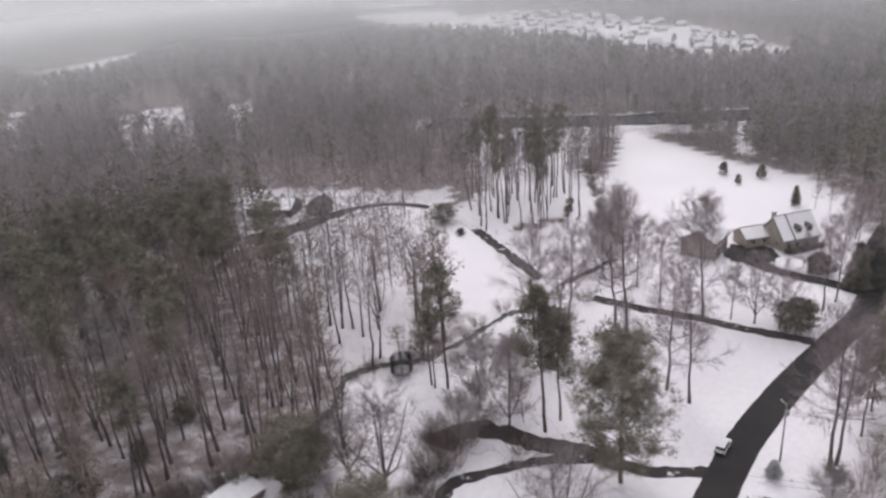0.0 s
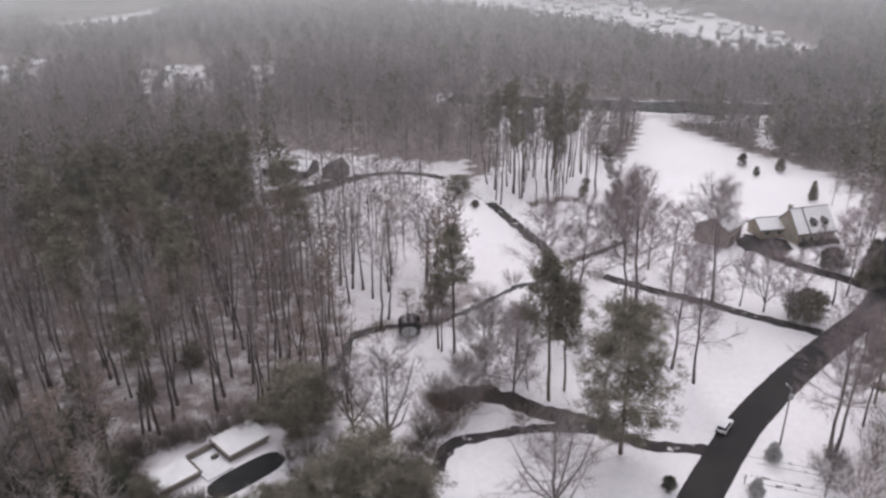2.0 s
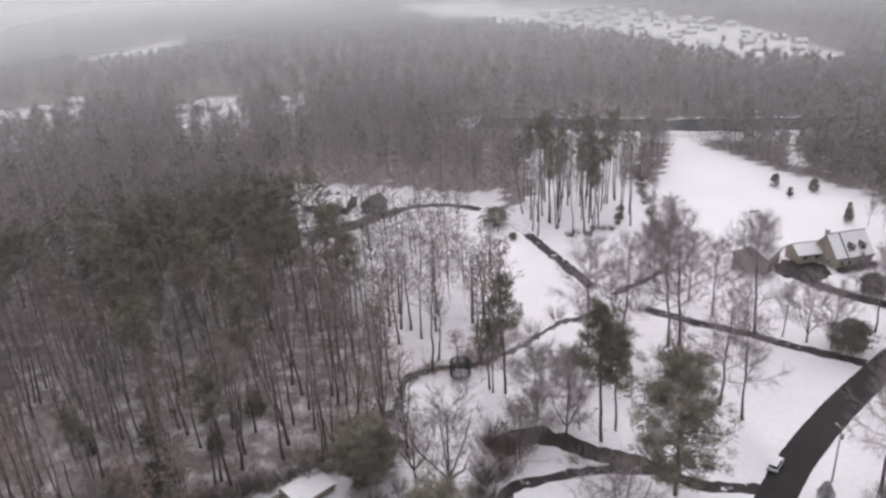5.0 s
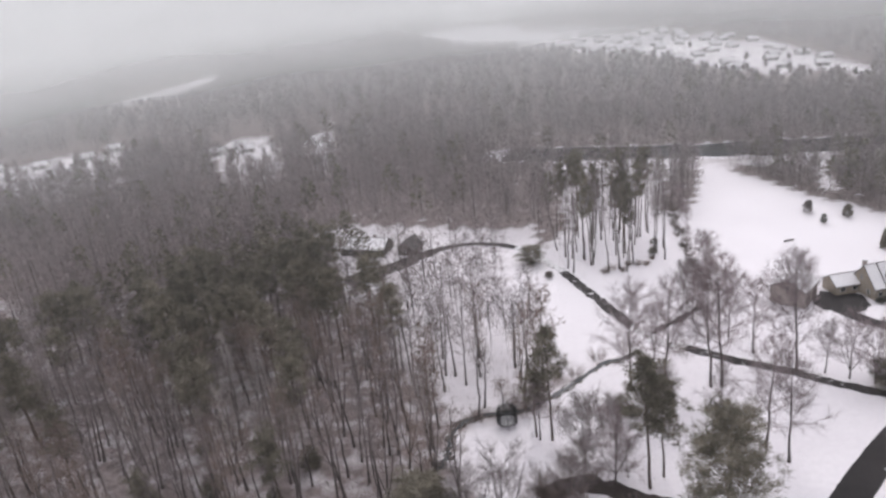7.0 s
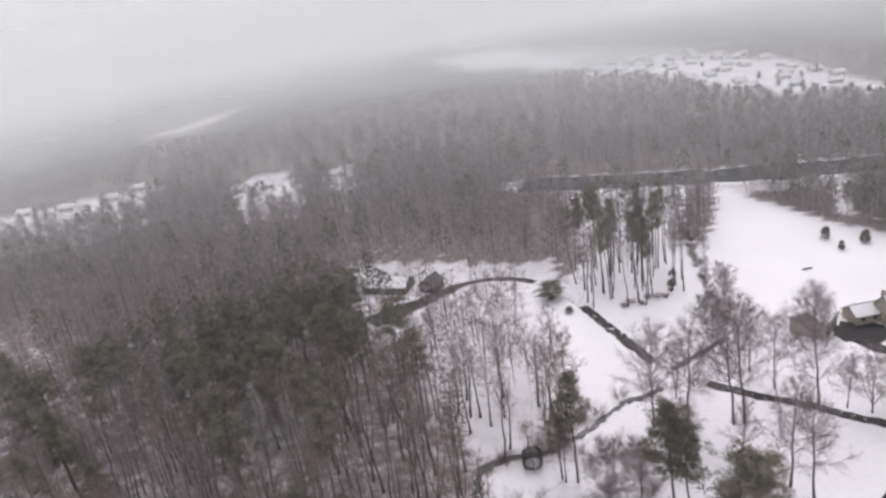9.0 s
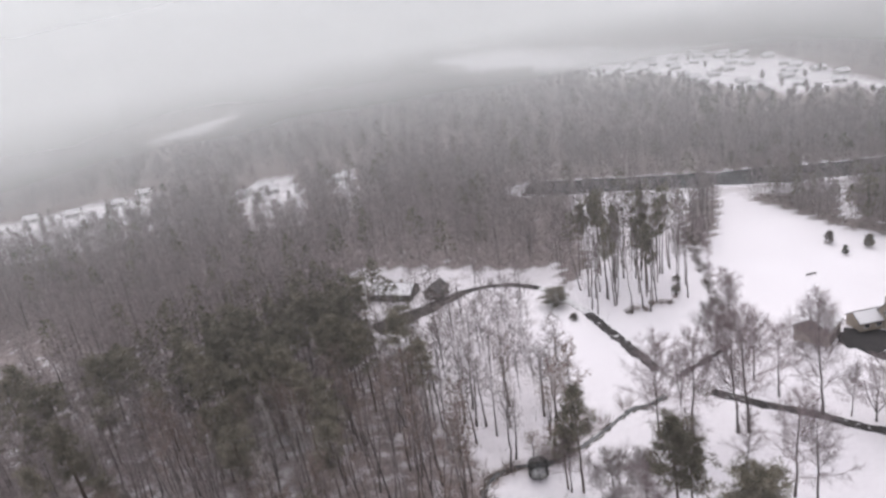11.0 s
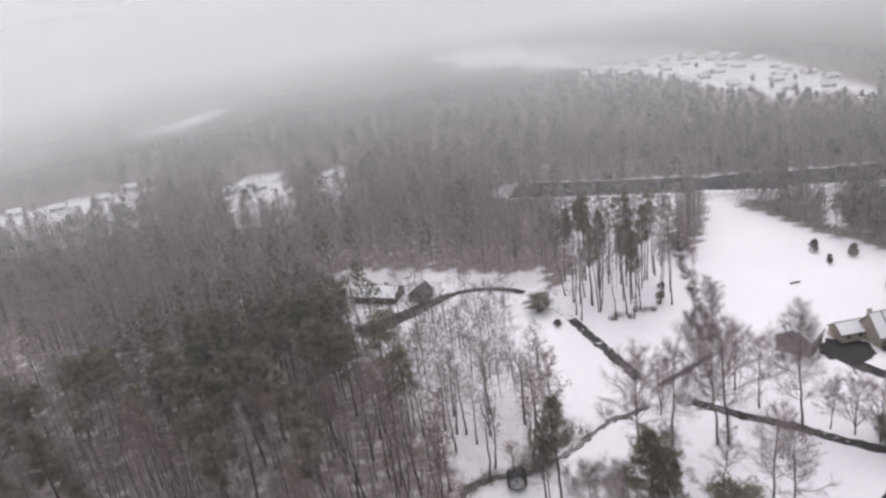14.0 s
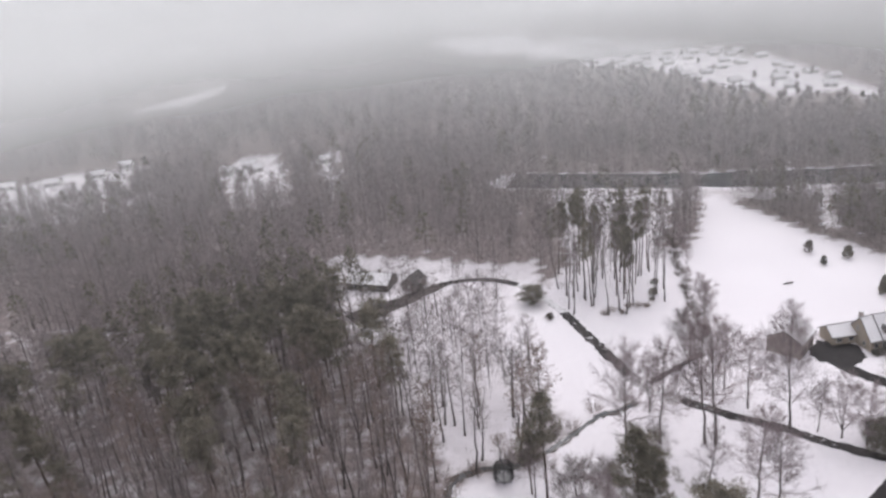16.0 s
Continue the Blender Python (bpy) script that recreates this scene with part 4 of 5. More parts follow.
for k in range(11):
    x, y = rng.uniform(-78, -30), rng.uniform(78, 128)
    if wood_density(np.array([x]), np.array([y]))[0] < 0.5 or (x > -38 and y < 100):
        continue
    h = float(rng.uniform(2.5, 6.5))
    evergreen("evergreen_bush" if h < 5 else "evergreen_tree", 150 + k, h, h * 0.85, pose(x, y, 0), "dull holly-like evergreen under the bare trees", NEEDLE, shape="dome", clumps=50)["group"] = "understory evergreens"
for k, (x, y, h, w) in enumerate(((-31.5, 82.5, 2.4, 4), (-29, 81.5, 2.2, 4), (-26.5, 81, 2, 4), (-24, 80.5, 2.2, 4), (-21.5, 80.8, 1.8, 3.5), (-33, 80, 3, 5), (-29, 77.5, 3.5, 5), (-36, 89, 3, 5), (-31.5, 93.5, 3, 6), (-25.5, 77.5, 2.5, 4), (-27.5, 80.5, 2, 3.5), (-24, 74.5, 3, 5), (-28.5, 74.5, 3.5, 5), (-20.5, 75, 2.5, 4), (-33, 75, 3.5, 5), (-12, 86, 2.5, 4), (-9.5, 88.5, 3, 5), (-14.5, 82.0, 2, 3.5))):
    brush("bush", 170 + k, h, w, pose(x, y, 0, 0, 0, k * 70), "leafless shrub beside the pool house", stems=70)["group"] = "leafless bushes"

for k in range(13):
    f = k / 12
    x, y = -39 + 26.5 * f, 90.5 + 11.5 * f + 0.8 * math.sin(k * 2.1)
    brush("bush", 190 + k % 4, 3.0 + 0.6 * math.sin(k * 1.7), 5.2, pose(x, y, 0, 0, 0, k * 50), "thick leafless hedge behind the pool house", BRUSH, stems=120)["group"] = "hedge behind the pool house"
for k, (x, y, h) in enumerate(((-14.0, 76.5, 6.5), (-17.5, 74.5, 6), (-22.0, 72.5, 5.5))):
    full_pine(x, y, h, rng, "bushy dull green pine at the wood's edge", "valley pines", 2, wide=1.3)
for k, (x, y) in enumerate(((-11, 90.5), (-8.5, 86.5), (-7, 92.5), (-13.5, 89.5))):
    brush("bush", 194 + k, 2.2, 4.0, pose(x, y, 0, 0, 0, k * 50), "leafless brown bush beside the pool", TWIG_BROWN, stems=60)["group"] = "leafless bushes"
for k in range(7):
    f = k / 6
    brush("bush", 198 + k % 3, 1.5, 3.0 + 1.2 * math.sin(k * 1.9), pose(37 + 15 * f, 191.5 + 5 * f + 1.6 * math.sin(k * 2.3), 0, 0, 0, k * 50), "low brown brush along the foot of the grove", TWIG_BROWN, stems=60)["group"] = "leafless bushes"
for k, (x, y, h) in enumerate(((-31, 80.5, 5.5), (-46, 88, 11), (-50, 84, 10), (-27.5, 77, 4.5))):
    full_pine(x, y, h, rng, "dull green pine in the thicket by the pool house", "valley pines", 2, wide=1.1)
for k, (x, y) in enumerate(((-34, 85), (-36.5, 88), (-32, 83), (-25, 80.5), (-22.5, 79.5), (-38, 84), (-14.5, 97), (-18.5, 98.5))):
    brush("bush", 210 + k % 4, 2.6, 4.6, pose(x, y, 0, 0, 0, k * 50), "tangled brown thicket beside the pool house", BRUSH, stems=90)["group"] = "leafless bushes"
for k, (x, y) in enumerate(((5, 91), (7.5, 89.5), (9.0, 94.0), (6.5, 93.5), (10.5, 101.5), (8.5, 103.0))):
    brush("bush", 216 + k % 3, 2.8, 4.8, pose(x, y, 0, 0, 0, k * 50), "dense dark brush where the drives meet", BRUSH, stems=110)["group"] = "leafless bushes"
# the dark trees at the top of the field, where the hedge meets the river bank
for k in range(16):
    f = rng.uniform(0, 1)
    x, y = 69 + 19 * f + rng.uniform(-3.5, 2.5), 238 + 42 * f + rng.uniform(-3, 3)
    forest_tree(x, y, rng.uniform(13, 19), rng, "leafless tree at the top of the field hedge", "field edge scrub", int(rng.choice([0, 5])), wide=0.9)

evergreen("evergreen_bush", 97, 1.9, 2.4, pose(21.3, 191.7, 0), "small brown bush beside the drive", BRUSH, "dome", 36)

# the woods: the nearest trees singly, those behind as one mass
def wood_places(x0, x1, y0, y1, step, seed):
    r = np.random.default_rng(seed)
    gx, gy = np.meshgrid(np.arange(x0, x1, step), np.arange(y0, y1, step))
    x, y = gx.ravel() + r.uniform(-0.48, 0.48, gx.size) * step, gy.ravel() + r.uniform(-0.48, 0.48, gx.size) * step
    keep = (r.uniform(0, 1, x.size) < wood_density(x, y)) & (np.abs(x - 0.02 * y) < 0.78 * y + 25)
    return x[keep], y[keep], r


def pine_share(x, y):
    """Pines stand thick on the hill before the upper house, and are few elsewhere."""
    return (0.03 if y < 140 else 0.08 if y < 300 else 0.06) + 0.72 * math.exp(-(((x + 66) / 44) ** 2 + ((y - 174) / 36) ** 2)) + (0.3 if x > 95 and y < 240 else 0)


xs, ys, r = wood_places(-135, 130, 62, 226, 5.4, 21)
order = np.argsort(np.hypot(xs + 10, ys))
singles, rest = [], []
count = [0, 0]
for i in order:
    x, y = float(xs[i]), float(ys[i])
    if near_line(np.array([x]), np.array([y]), ROAD)[0] < 5 or math.hypot(x + 24, y - 90) < 11 or math.hypot(x + 17.5, y - 87) < 7:
        continue
    thin = bool(inside(np.array([x]), np.array([y]), THIN_WOOD)[0])
    k = 1 if r.uniform() < (0 if thin or (x > -18 and y < 205 and x < 60) else pine_share(x, y)) else 0
    h = r.uniform(16, 24)
    count[k] += 1
    if count[k] <= (230, 90)[k]:
        if k:
            pine_tree(x, y, h + 1, r, group="woodland pines")
        else:
            forest_tree(x, y, h * (0.85 if thin else 1), r, group="woodland trees", pick=int(r.choice([1, 5, 0])) if thin else None, wide=1.3 if thin else 1.0)
    else:
        rest.append((x, y, h, k))


def fast_mesh(name, quads, mat, label, category):
    """One mesh of many loose four-cornered blades."""
    q = np.asarray(quads, np.float32).reshape(-1, 3)
    me = bpy.data.meshes.new(name)
    n = len(q) // 4
    me.vertices.add(len(q))
    me.vertices.foreach_set("co", q.ravel())
    me.loops.add(len(q))
    me.loops.foreach_set("vertex_index", np.arange(len(q), dtype=np.int32))
    me.polygons.add(n)
    me.polygons.foreach_set("loop_start", np.arange(0, len(q), 4, dtype=np.int32))
    me.update(calc_edges=True)
    me.materials.append(mat)
    return tagged(new(name, me), label, category, kind="stuff")


def blades(a, b, width, r):
    """Four-cornered blades from points a to b, widest in the middle."""
    d = b - a
    u = np.cross(d, r.normal(0, 1, d.shape))
    u /= np.linalg.norm(u, axis=1, keepdims=True) + 1e-9
    m = a * 0.5 + b * 0.5
    return np.stack([a, m + u * width[:, None], b, m - u * width[:, None]], 1)


def wood_mass(x, y, h, r, twigs, size, is_pine):
    """Trunks and the blades that stand for their branches or needles, for many trees at once."""
    n = len(x)
    foot = np.stack([x, y, np.zeros(n) - 0.3], 1)
    top = np.stack([x + r.normal(0, 0.5, n), y + r.normal(0, 0.5, n), h * 0.93], 1)
    trunk = np.concatenate([blades(foot, top, 0.0065 * h, r), blades(foot, top, 0.0065 * h, r)])
    t = np.repeat(np.arange(n), twigs)
    lo = 0.45 if is_pine else 0.28
    f = r.uniform(lo, 1.0, len(t))
    rel = (f - lo) / (1 - lo)
    reach = (0.19 if is_pine else 0.21) * h[t] * (1 - rel ** 1.8 * 0.75) * np.sqrt(r.uniform(0, 1, len(t)))
    an = r.uniform(0, 2 * math.pi, len(t))
    c = foot[t] + (top - foot)[t] * f[:, None] + np.stack([np.cos(an) * reach, np.sin(an) * reach, np.zeros(len(t))], 1)
    d = np.stack([np.cos(an), np.sin(an), (0.1 if is_pine else 0.9) + r.normal(0, 0.6, len(t))], 1) + r.normal(0, 0.4, (len(t), 3))
    d /= np.linalg.norm(d, axis=1, keepdims=True)
    ln = size * r.uniform(0.6, 1.3, len(t))
    wd = ln * (0.15 if is_pine else 0.026)
    return trunk, blades(c - d * ln[:, None] / 2, c + d * ln[:, None] / 2, wd, r)


r = np.random.default_rng(5)
heaps = {0: [], 1: []}
trunks = []


def add_mass(x, y, h, k, twigs, sizes):
    for kind in (0, 1):
        s = k == kind
        if s.any():
            t, b = wood_mass(x[s], y[s], h[s], r, twigs[kind], sizes[kind], kind == 1)
            trunks.append(t)
            heaps[kind].append(b)


x, y, rr = wood_places(104, 330, 135, 330, 5.0, 77)  # thick scrub woods east of the field
add_mass(x, y, rr.uniform(8, 17, len(x)), (rr.uniform(0, 1, len(x)) < 0.35).astype(int), (100, 110), (2.6, 1.6))
rest = np.array(rest)
add_mass(rest[:, 0], rest[:, 1], rest[:, 2], rest[:, 3], (190, 190), (2.4, 1.5))
for y0, y1, step, twigs, sizes in ((226, 380, 6.2, (140, 130), (3.0, 1.8)), (380, 660, 9.0, (84, 80), (4.4, 2.6)), (660, 1040, 14.0, (54, 54), (6.6, 4.4))):
    x, y, rr = wood_places(-y1, y1, y0, y1, step, int(y0))
    k = np.array([1 if rr.uniform() < pine_share(px, py) else 0 for px, py in zip(x, y)])
    add_mass(x, y, rr.uniform(15, 23, len(x)) * scrub_height(x, y), k, twigs, sizes)
fast_mesh("far_trunks", np.concatenate(trunks), BARK, "trunks of the woods behind", "woods")
fast_mesh("far_bare_woods", np.concatenate(heaps[0]), TWIG, "leafless grey-brown woods reaching into the mist", "woods")
fast_mesh("far_pine_woods", np.concatenate(heaps[1]), NEEDLE, "dull green pines scattered through the woods", "woods")

# undergrowth: saplings and briars over the forest floor
r = np.random.default_rng(15)
low = []
for x0, x1, y0, y1, n, tall, wide in ((-135, 130, 62, 226, 52000, 1.9, 0.030), (-300, 300, 226, 420, 42000, 3.2, 0.07), (100, 300, 135, 330, 26000, 2.6, 0.06)):
    x, y = r.uniform(x0, x1, n), r.uniform(y0, y1, n)
    keep = (r.uniform(0, 1, n) < wood_density(x, y) ** 1.5 * np.where(inside(x, y, THIN_WOOD), 0.2, 1)) & (np.abs(x) < 0.78 * y + 20) & (near_line(x, y, ROAD) > 4.5)
    a = np.stack([x, y, np.full(n, -0.1)], 1)[keep]
    b = a + np.stack([r.normal(0, 0.5, n), r.normal(0, 0.5, n), r.uniform(0.4, 1.3, n)], 1)[keep] * tall
    low.append(blades(a, b, np.full(len(a), wide), r))
fast_mesh("undergrowth", np.concatenate(low), BRUSH, "leafless saplings and briars over the forest floor", "undergrowth")

# ---- far houses on the open snow ----
r = np.random.default_rng(8)
proto = None
spots = []
for i in range(400):
    x, y = r.uniform(60, 255), r.uniform(445, 930)
    if inside(np.array([x]), np.array([y]), FAR_FIELD)[0] and x > 0.05 * y + 70 and all(math.hypot(x - a, y - b) > 15 for a, b in spots):
        spots.append((x, y))
for x, y in spots[:80] + [(-122, 402), (-131, 392), (-116, 392), (-262, 403), (-236, 402), (-214, 412), (-205, 430), (-78, 398)]:
    m = pose(x, y, 0, 0, 0, r.uniform(-30, 30))
    if proto is None:
        proto = gable_house("far_house", m, 8, 7, 2.0, 4.0, WHITE_TRIM, "distant pale house with a snowy roof", front=[(-2, 0.7, 1.2, 1.0), (2, 0.7, 1.2, 1.0)])
        proto["group"] = "far houses"
    else:
        copy_thing(proto, m)

# ---- roadside things ----
car = base("car", pose(52.0, 93.2, 0.07, 0, 0, -40) @ Matrix.Scale(0.88, 4), "pale parked car with snow on its roof", "car")
prof = [(-0.85, 0.35), (0.85, 0.35), (0.88, 0.75), (0.80, 0.95), (-0.80, 0.95), (-0.88, 0.75)]
body = part("body", prism(bmesh.new(), prof, -2.15, 2.15), PAINT, car)
cabin = part("cabin", prism(bmesh.new(), [(-0.78, 0.955), (0.78, 0.955), (0.62, 1.45), (-0.62, 1.45)], -1.75, 0.9), GLASS, car, "dark glazed cabin")
part("snow_layer", boxed(-0.66, -1.7, 1.455, 0.66, 0.85, 1.6, 0.06), ROOF_SNOW, car, "snow lying on the roof")
part("snow_layer", boxed(-0.74, 0.95, 0.955, 0.74, 2.05, 1.04, 0.04), ROOF_SNOW, car, "snow lying on the bonnet")
for sx in (-0.82, 0.82):
    for sy in (-1.35, 1.35):
        bm = bmesh.new()
        bmesh.ops.create_cone(bm, cap_ends=True, segments=16, radius1=0.33, radius2=0.33, depth=0.22, matrix=pose(sx, sy, 0.33, 0, 90, 0))
        wheel = part("wheel", bm, RUBBER, car)
        bm = bmesh.new()
        bmesh.ops.create_cone(bm, cap_ends=True, segments=14, radius1=0.2, radius2=0.17, depth=0.04, matrix=pose(sx + math.copysign(0.125, sx), sy, 0.33, 0, 90, 0))
        part("rim", bm, METAL, wheel, "dull metal rim")
for sy in (-2.16, 2.06):
    part("bumper", boxed(-0.84, sy, 0.3, 0.84, sy + 0.12, 0.62, 0.03), RUBBER, car, "dark plastic bumper")
for sx in (-0.62, 0.62):
    part("headlight", boxed(sx - 0.17, 2.14, 0.66, sx + 0.17, 2.19, 0.82, 0.02), GLASS, car)
    part("tail_light", boxed(sx - 0.15, -2.19, 0.68, sx + 0.15, -2.14, 0.84, 0.02), GLASS, car)

pole = base("street_lamp", pose(58.9, 89.3, 0), "weathered roadside lamp pole with a box near its top", "lamp post")
part("pole", (lambda bm: (bmesh.ops.create_cone(bm, cap_ends=True, segments=10, radius1=0.15, radius2=0.09, depth=10.3, matrix=pose(0, 0, 5.0)), bm)[1])(bmesh.new()), POLE_WOOD, pole)
part("equipment_box", boxed(-0.28, -0.5, 8.2, 0.28, -0.12, 9.1, 0.05), METAL, pole, "grey metal box")
part("arm", boxed(-0.04, 0.08, 9.7, 0.04, 1.3, 9.8, 0.01), METAL, pole)
part("lamp_head", boxed(-0.14, 1.1, 9.6, 0.14, 1.7, 9.72, 0.04), METAL, pole)

mailbox = base("mailbox", pose(50.3, 81.4, 0, 0, 0, -35), "dark mailbox on a short post by the road", "mailbox")
part("post", boxed(-0.06, -0.06, -0.2, 0.06, 0.06, 1.05, 0.01), POLE_WOOD, mailbox)
part("box", boxed(-0.14, -0.3, 1.055, 0.14, 0.3, 1.35, 0.06), METAL, mailbox, "dark metal box")

# a trampoline with its safety net, on the lawn beside the stream
trampoline = base("trampoline", pose(3.9, 123.6, 0), "round trampoline with a dark safety net and snow on it", "trampoline")
def ring(name, radius, z, thick, mat, label=""):
    pts = [(radius * math.cos(2 * math.pi * i / 32), radius * math.sin(2 * math.pi * i / 32), z) for i in range(33)]
    return mesh_object(name, *tubes([(a, b, thick, thick) for a, b in zip(pts, pts[1:])], 6), mat, trampoline, label)
ring("frame", 2.0, 0.9, 0.07, RUBBER)
ring("net_hoop", 1.95, 3.7, 0.05, RUBBER)
bm = bmesh.new()
bmesh.ops.create_cone(bm, cap_ends=True, segments=32, radius1=1.85, radius2=1.75, depth=0.12, matrix=pose(0, 0, 0.96))
part("snow_layer", bm, ROOF_SNOW, trampoline, "snow on the jumping mat")
for i in range(8):
    c, q = math.cos(i * math.pi / 4), math.sin(i * math.pi / 4)
    mesh_object("leg", *tubes([((2.0 * c, 2.0 * q, -0.05), (2.0 * c, 2.0 * q, 0.9), 0.045, 0.045)], 6), METAL, trampoline)
    mesh_object("pole", *tubes([((2.06 * c, 2.06 * q, 0.8), (1.98 * c, 1.98 * q, 3.8), 0.05, 0.05)], 6), RUBBER, trampoline)
net = []
for i in range(90):
    c, q = math.cos(i * math.pi / 45), math.sin(i * math.pi / 45)
    net.append(((1.93 * c, 1.93 * q, 0.95), (1.93 * c, 1.93 * q, 3.68), 0.034, 0.034))
for k in range(9):
    p = [(1.93 * math.cos(i * math.pi / 18), 1.93 * math.sin(i * math.pi / 18), 1.1 + 0.29 * k) for i in range(37)]
    net += [(a, b, 0.03, 0.03) for a, b in zip(p, p[1:])]
mesh_object("net", *tubes(net, 3), RUBBER, trampoline, "dark mesh safety net")

log = mesh_object("log", *tubes([((-1.6, 0, 0.2), (0, 0.1, 0.26), 0.24, 0.26), ((0, 0.1, 0.26), (1.6, 0.3, 0.2), 0.26, 0.2)], 8), BARK)
log.matrix_basis = pose(93.0, 201.6, 0, 0, 0, 8)
tagged(log, "dark fallen log lying in the snowy field", "log")

# ---- low cloud: thin drifting layers over the far woods ----
def fog_material(name, most, low, high, seed, left):
    m = bpy.data.materials.new(name)
    m.use_nodes = True
    n, l = m.node_tree.nodes, m.node_tree.links
    n.clear()
    out, mixer, clear = n.new("ShaderNodeOutputMaterial"), n.new("ShaderNodeMixShader"), n.new("ShaderNodeBsdfTransparent")
    add, dif, tra = n.new("ShaderNodeMixShader"), n.new("ShaderNodeBsdfDiffuse"), n.new("ShaderNodeBsdfTranslucent")
    dif.inputs[0].default_value = tra.inputs[0].default_value = (0.935, 0.955, 0.945, 1)
    add.inputs[0].default_value = 0.25
    l.new(dif.outputs[0], add.inputs[1])
    l.new(tra.outputs[0], add.inputs[2])
    geo, sep, rise, drift = n.new("ShaderNodeTexCoord"), n.new("ShaderNodeSeparateXYZ"), n.new("ShaderNodeMapRange"), n.new("ShaderNodeMapRange")
    l.new(geo.outputs["Object"], sep.inputs[0])
    rise.interpolation_type = "SMOOTHSTEP"
    for k, v in (("From Min", low), ("From Max", high), ("To Min", 0.0), ("To Max", -math.log(1 - most))):
        rise.inputs[k].default_value = v
    l.new(sep.outputs["Z"], rise.inputs[0])
    tex = n.new("ShaderNodeTexNoise")
    tex.inputs["Scale"].default_value, tex.inputs["Detail"].default_value = 0.008, 3.0
    mp = n.new("ShaderNodeMapping")
    mp.inputs["Location"].default_value = (seed * 37.0, 0, 0)
    mp.inputs["Scale"].default_value = (1, 1, 2)
    l.new(geo.outputs["Object"], mp.inputs[0])
    l.new(mp.outputs[0], tex.inputs["Vector"])
    drift.interpolation_type = "SMOOTHERSTEP"
    for k, v in (("From Min", 0.15), ("From Max", 0.85), ("To Min", 0.78), ("To Max", 1.12)):
        drift.inputs[k].default_value = v
    l.new(tex.outputs["Fac"], drift.inputs[0])
    side = n.new("ShaderNodeMapRange")
    for k, v in (("From Min", -300.0), ("From Max", 120.0), ("To Min", left), ("To Max", 0.75)):
        side.inputs[k].default_value = v
    l.new(sep.outputs["X"], side.inputs[0])
    top = n.new("ShaderNodeMapRange")
    for k, v in (("From Min", 80.0), ("From Max", 150.0), ("To Min", 1.0), ("To Max", 0.0)):
        top.inputs[k].default_value = v
    l.new(sep.outputs["Z"], top.inputs[0])
    thin = n.new("ShaderNodeMath")
    thin.operation = "MULTIPLY"
    l.new(rise.outputs[0], thin.inputs[0])
    l.new(top.outputs[0], thin.inputs[1])
    a, b = n.new("ShaderNodeMath"), n.new("ShaderNodeMath")
    a.operation = b.operation = "MULTIPLY"
    thick, through_it, hidden = n.new("ShaderNodeMath"), n.new("ShaderNodeMath"), n.new("ShaderNodeMath")
    thick.operation, through_it.operation, hidden.operation = "MULTIPLY", "EXPONENT", "SUBTRACT"
    thick.inputs[1].default_value = -1.0
    hidden.inputs[0].default_value = 1.0
    l.new(thin.outputs[0], a.inputs[0])
    l.new(drift.outputs[0], a.inputs[1])
    l.new(a.outputs[0], b.inputs[0])
    l.new(side.outputs[0], b.inputs[1])
    l.new(b.outputs[0], thick.inputs[0])
    l.new(thick.outputs[0], through_it.inputs[0])
    l.new(through_it.outputs[0], hidden.inputs[1])
    l.new(hidden.outputs[0], mixer.inputs[0])
    l.new(clear.outputs[0], mixer.inputs[1])
    l.new(add.outputs[0], mixer.inputs[2])
    l.new(mixer.outputs[0], out.inputs[0])
    return m


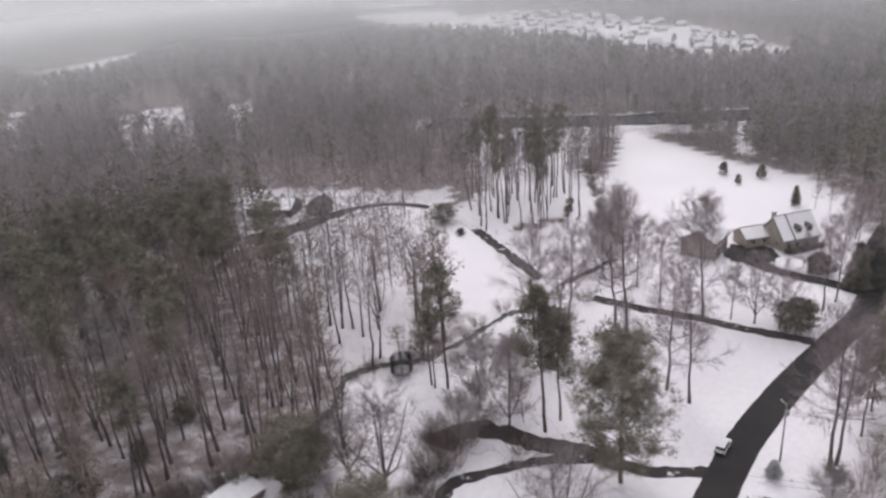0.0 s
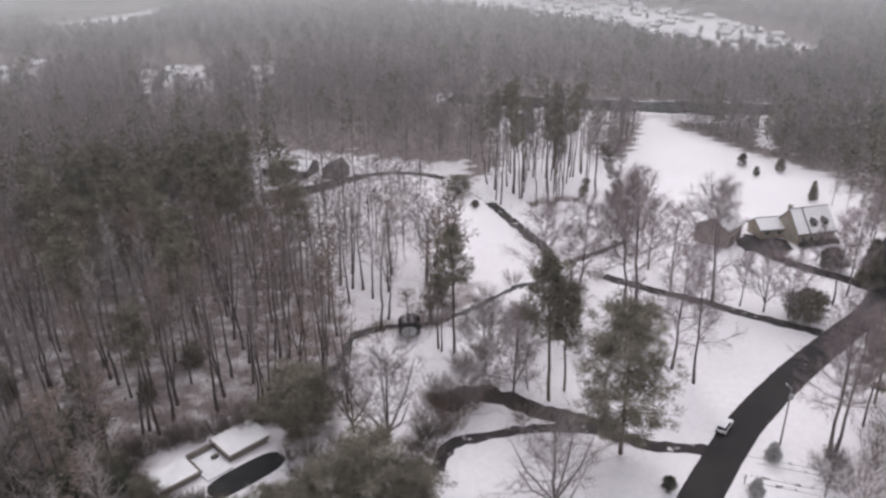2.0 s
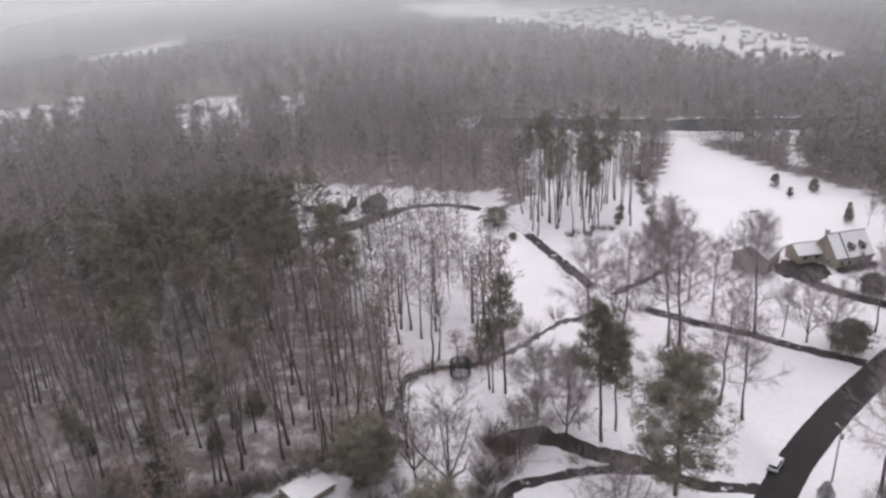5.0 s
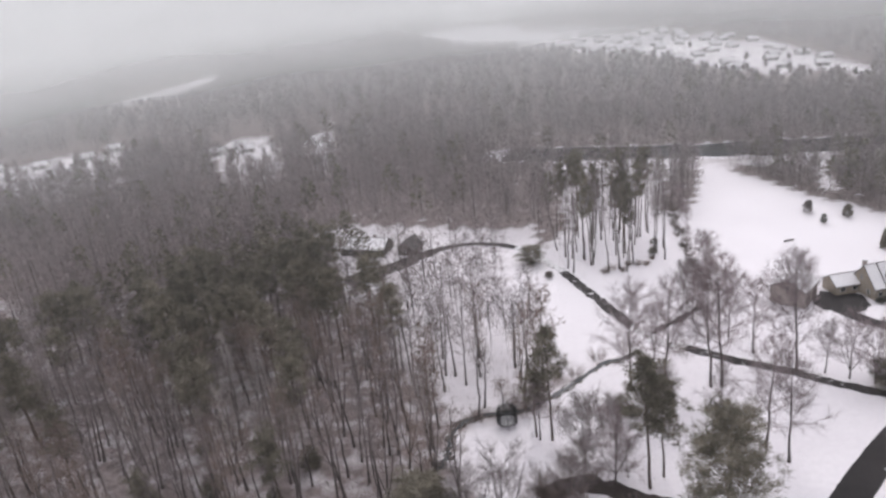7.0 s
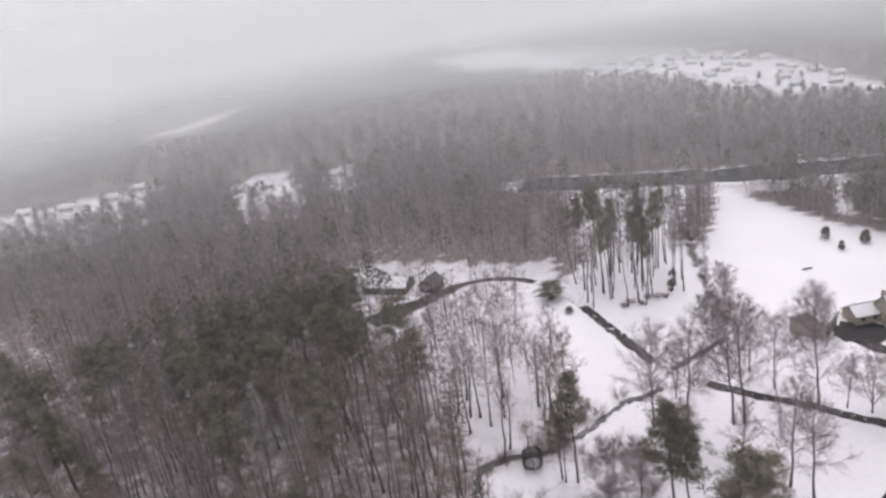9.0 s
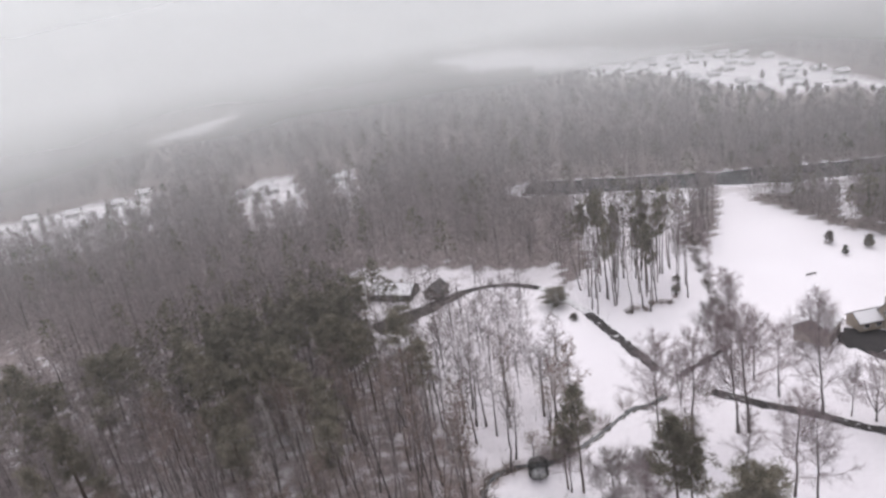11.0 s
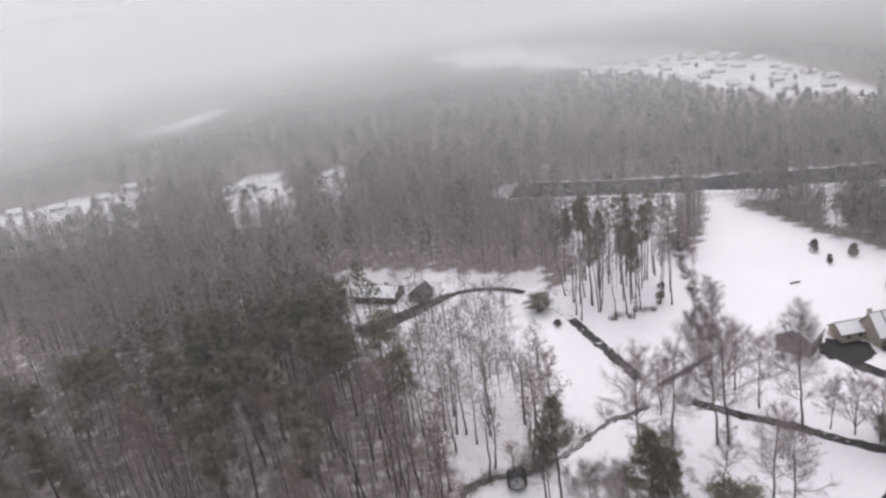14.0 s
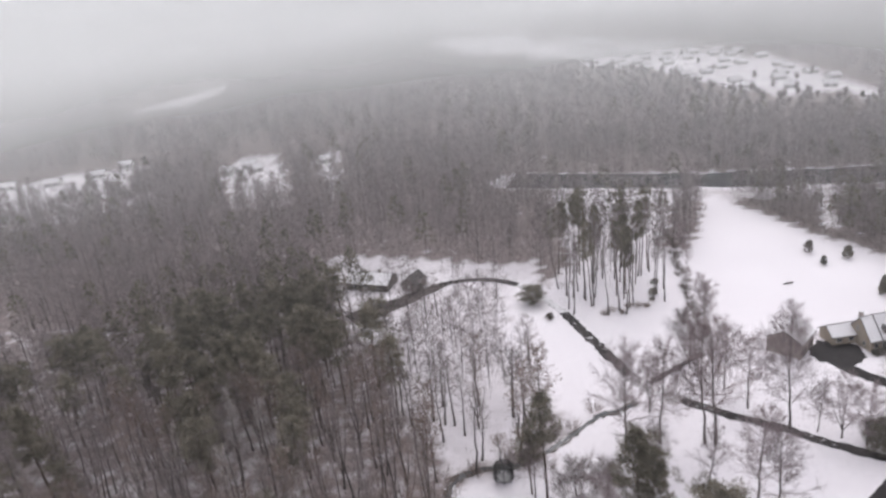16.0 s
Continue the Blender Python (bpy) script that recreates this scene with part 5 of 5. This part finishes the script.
for i, (rad, most, low, high) in enumerate(((60, 0.025, 0, 45), (140, 0.05, 0, 50), (210, 0.20, 0, 68), (290, 0.50, 0, 88), (390, 0.72, 6, 95), (510, 0.86, 12, 95), (650, 0.94, 20, 92))):
    verts, faces = [], []
    n = 96
    for k in range(n + 1):
        an = radians(-100 + 200 * k / n)
        for z in (-1.0, 152.0):
            far = rad + z * 1.1
            verts.append((far * math.sin(an), far * math.cos(an), z))
    for k in range(n):
        faces.append((2 * k, 2 * k + 2, 2 * k + 3, 2 * k + 1))
    tagged(mesh_object("low_cloud", verts, faces, fog_material("mist", most, low, high, i, 0.6 if rad < 300 else 1.4), smooth=True), "thin drifting layer of mist and low cloud", "mist", kind="stuff")

# the bank of cloud that closes the view behind the woods, its haze brightness emitted
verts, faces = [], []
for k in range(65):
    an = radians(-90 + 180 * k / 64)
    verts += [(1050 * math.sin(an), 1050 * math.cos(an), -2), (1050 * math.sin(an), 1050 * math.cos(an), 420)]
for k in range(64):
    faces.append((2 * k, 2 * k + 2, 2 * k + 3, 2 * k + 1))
CLOUD_GLOW = bpy.data.materials.new("glowing cloud bank")
CLOUD_GLOW.use_nodes = True
cn, cl = CLOUD_GLOW.node_tree.nodes, CLOUD_GLOW.node_tree.links
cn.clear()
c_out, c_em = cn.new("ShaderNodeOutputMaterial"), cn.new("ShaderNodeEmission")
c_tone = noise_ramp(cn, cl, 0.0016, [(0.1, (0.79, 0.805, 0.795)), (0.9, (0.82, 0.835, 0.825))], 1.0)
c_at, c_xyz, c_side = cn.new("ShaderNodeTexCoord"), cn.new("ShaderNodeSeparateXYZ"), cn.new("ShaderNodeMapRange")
# the emitted haze is dimmed to half towards the right
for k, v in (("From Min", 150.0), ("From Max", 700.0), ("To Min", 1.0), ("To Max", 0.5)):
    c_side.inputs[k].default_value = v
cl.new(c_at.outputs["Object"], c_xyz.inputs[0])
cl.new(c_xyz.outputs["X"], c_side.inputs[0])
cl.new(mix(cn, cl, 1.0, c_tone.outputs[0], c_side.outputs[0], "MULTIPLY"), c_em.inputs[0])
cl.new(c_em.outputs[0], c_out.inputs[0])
tagged(mesh_object("backdrop", verts, faces, CLOUD_GLOW, smooth=True), "glowing pale grey backdrop of cloud closing off the distance", "cloud", kind="structure")
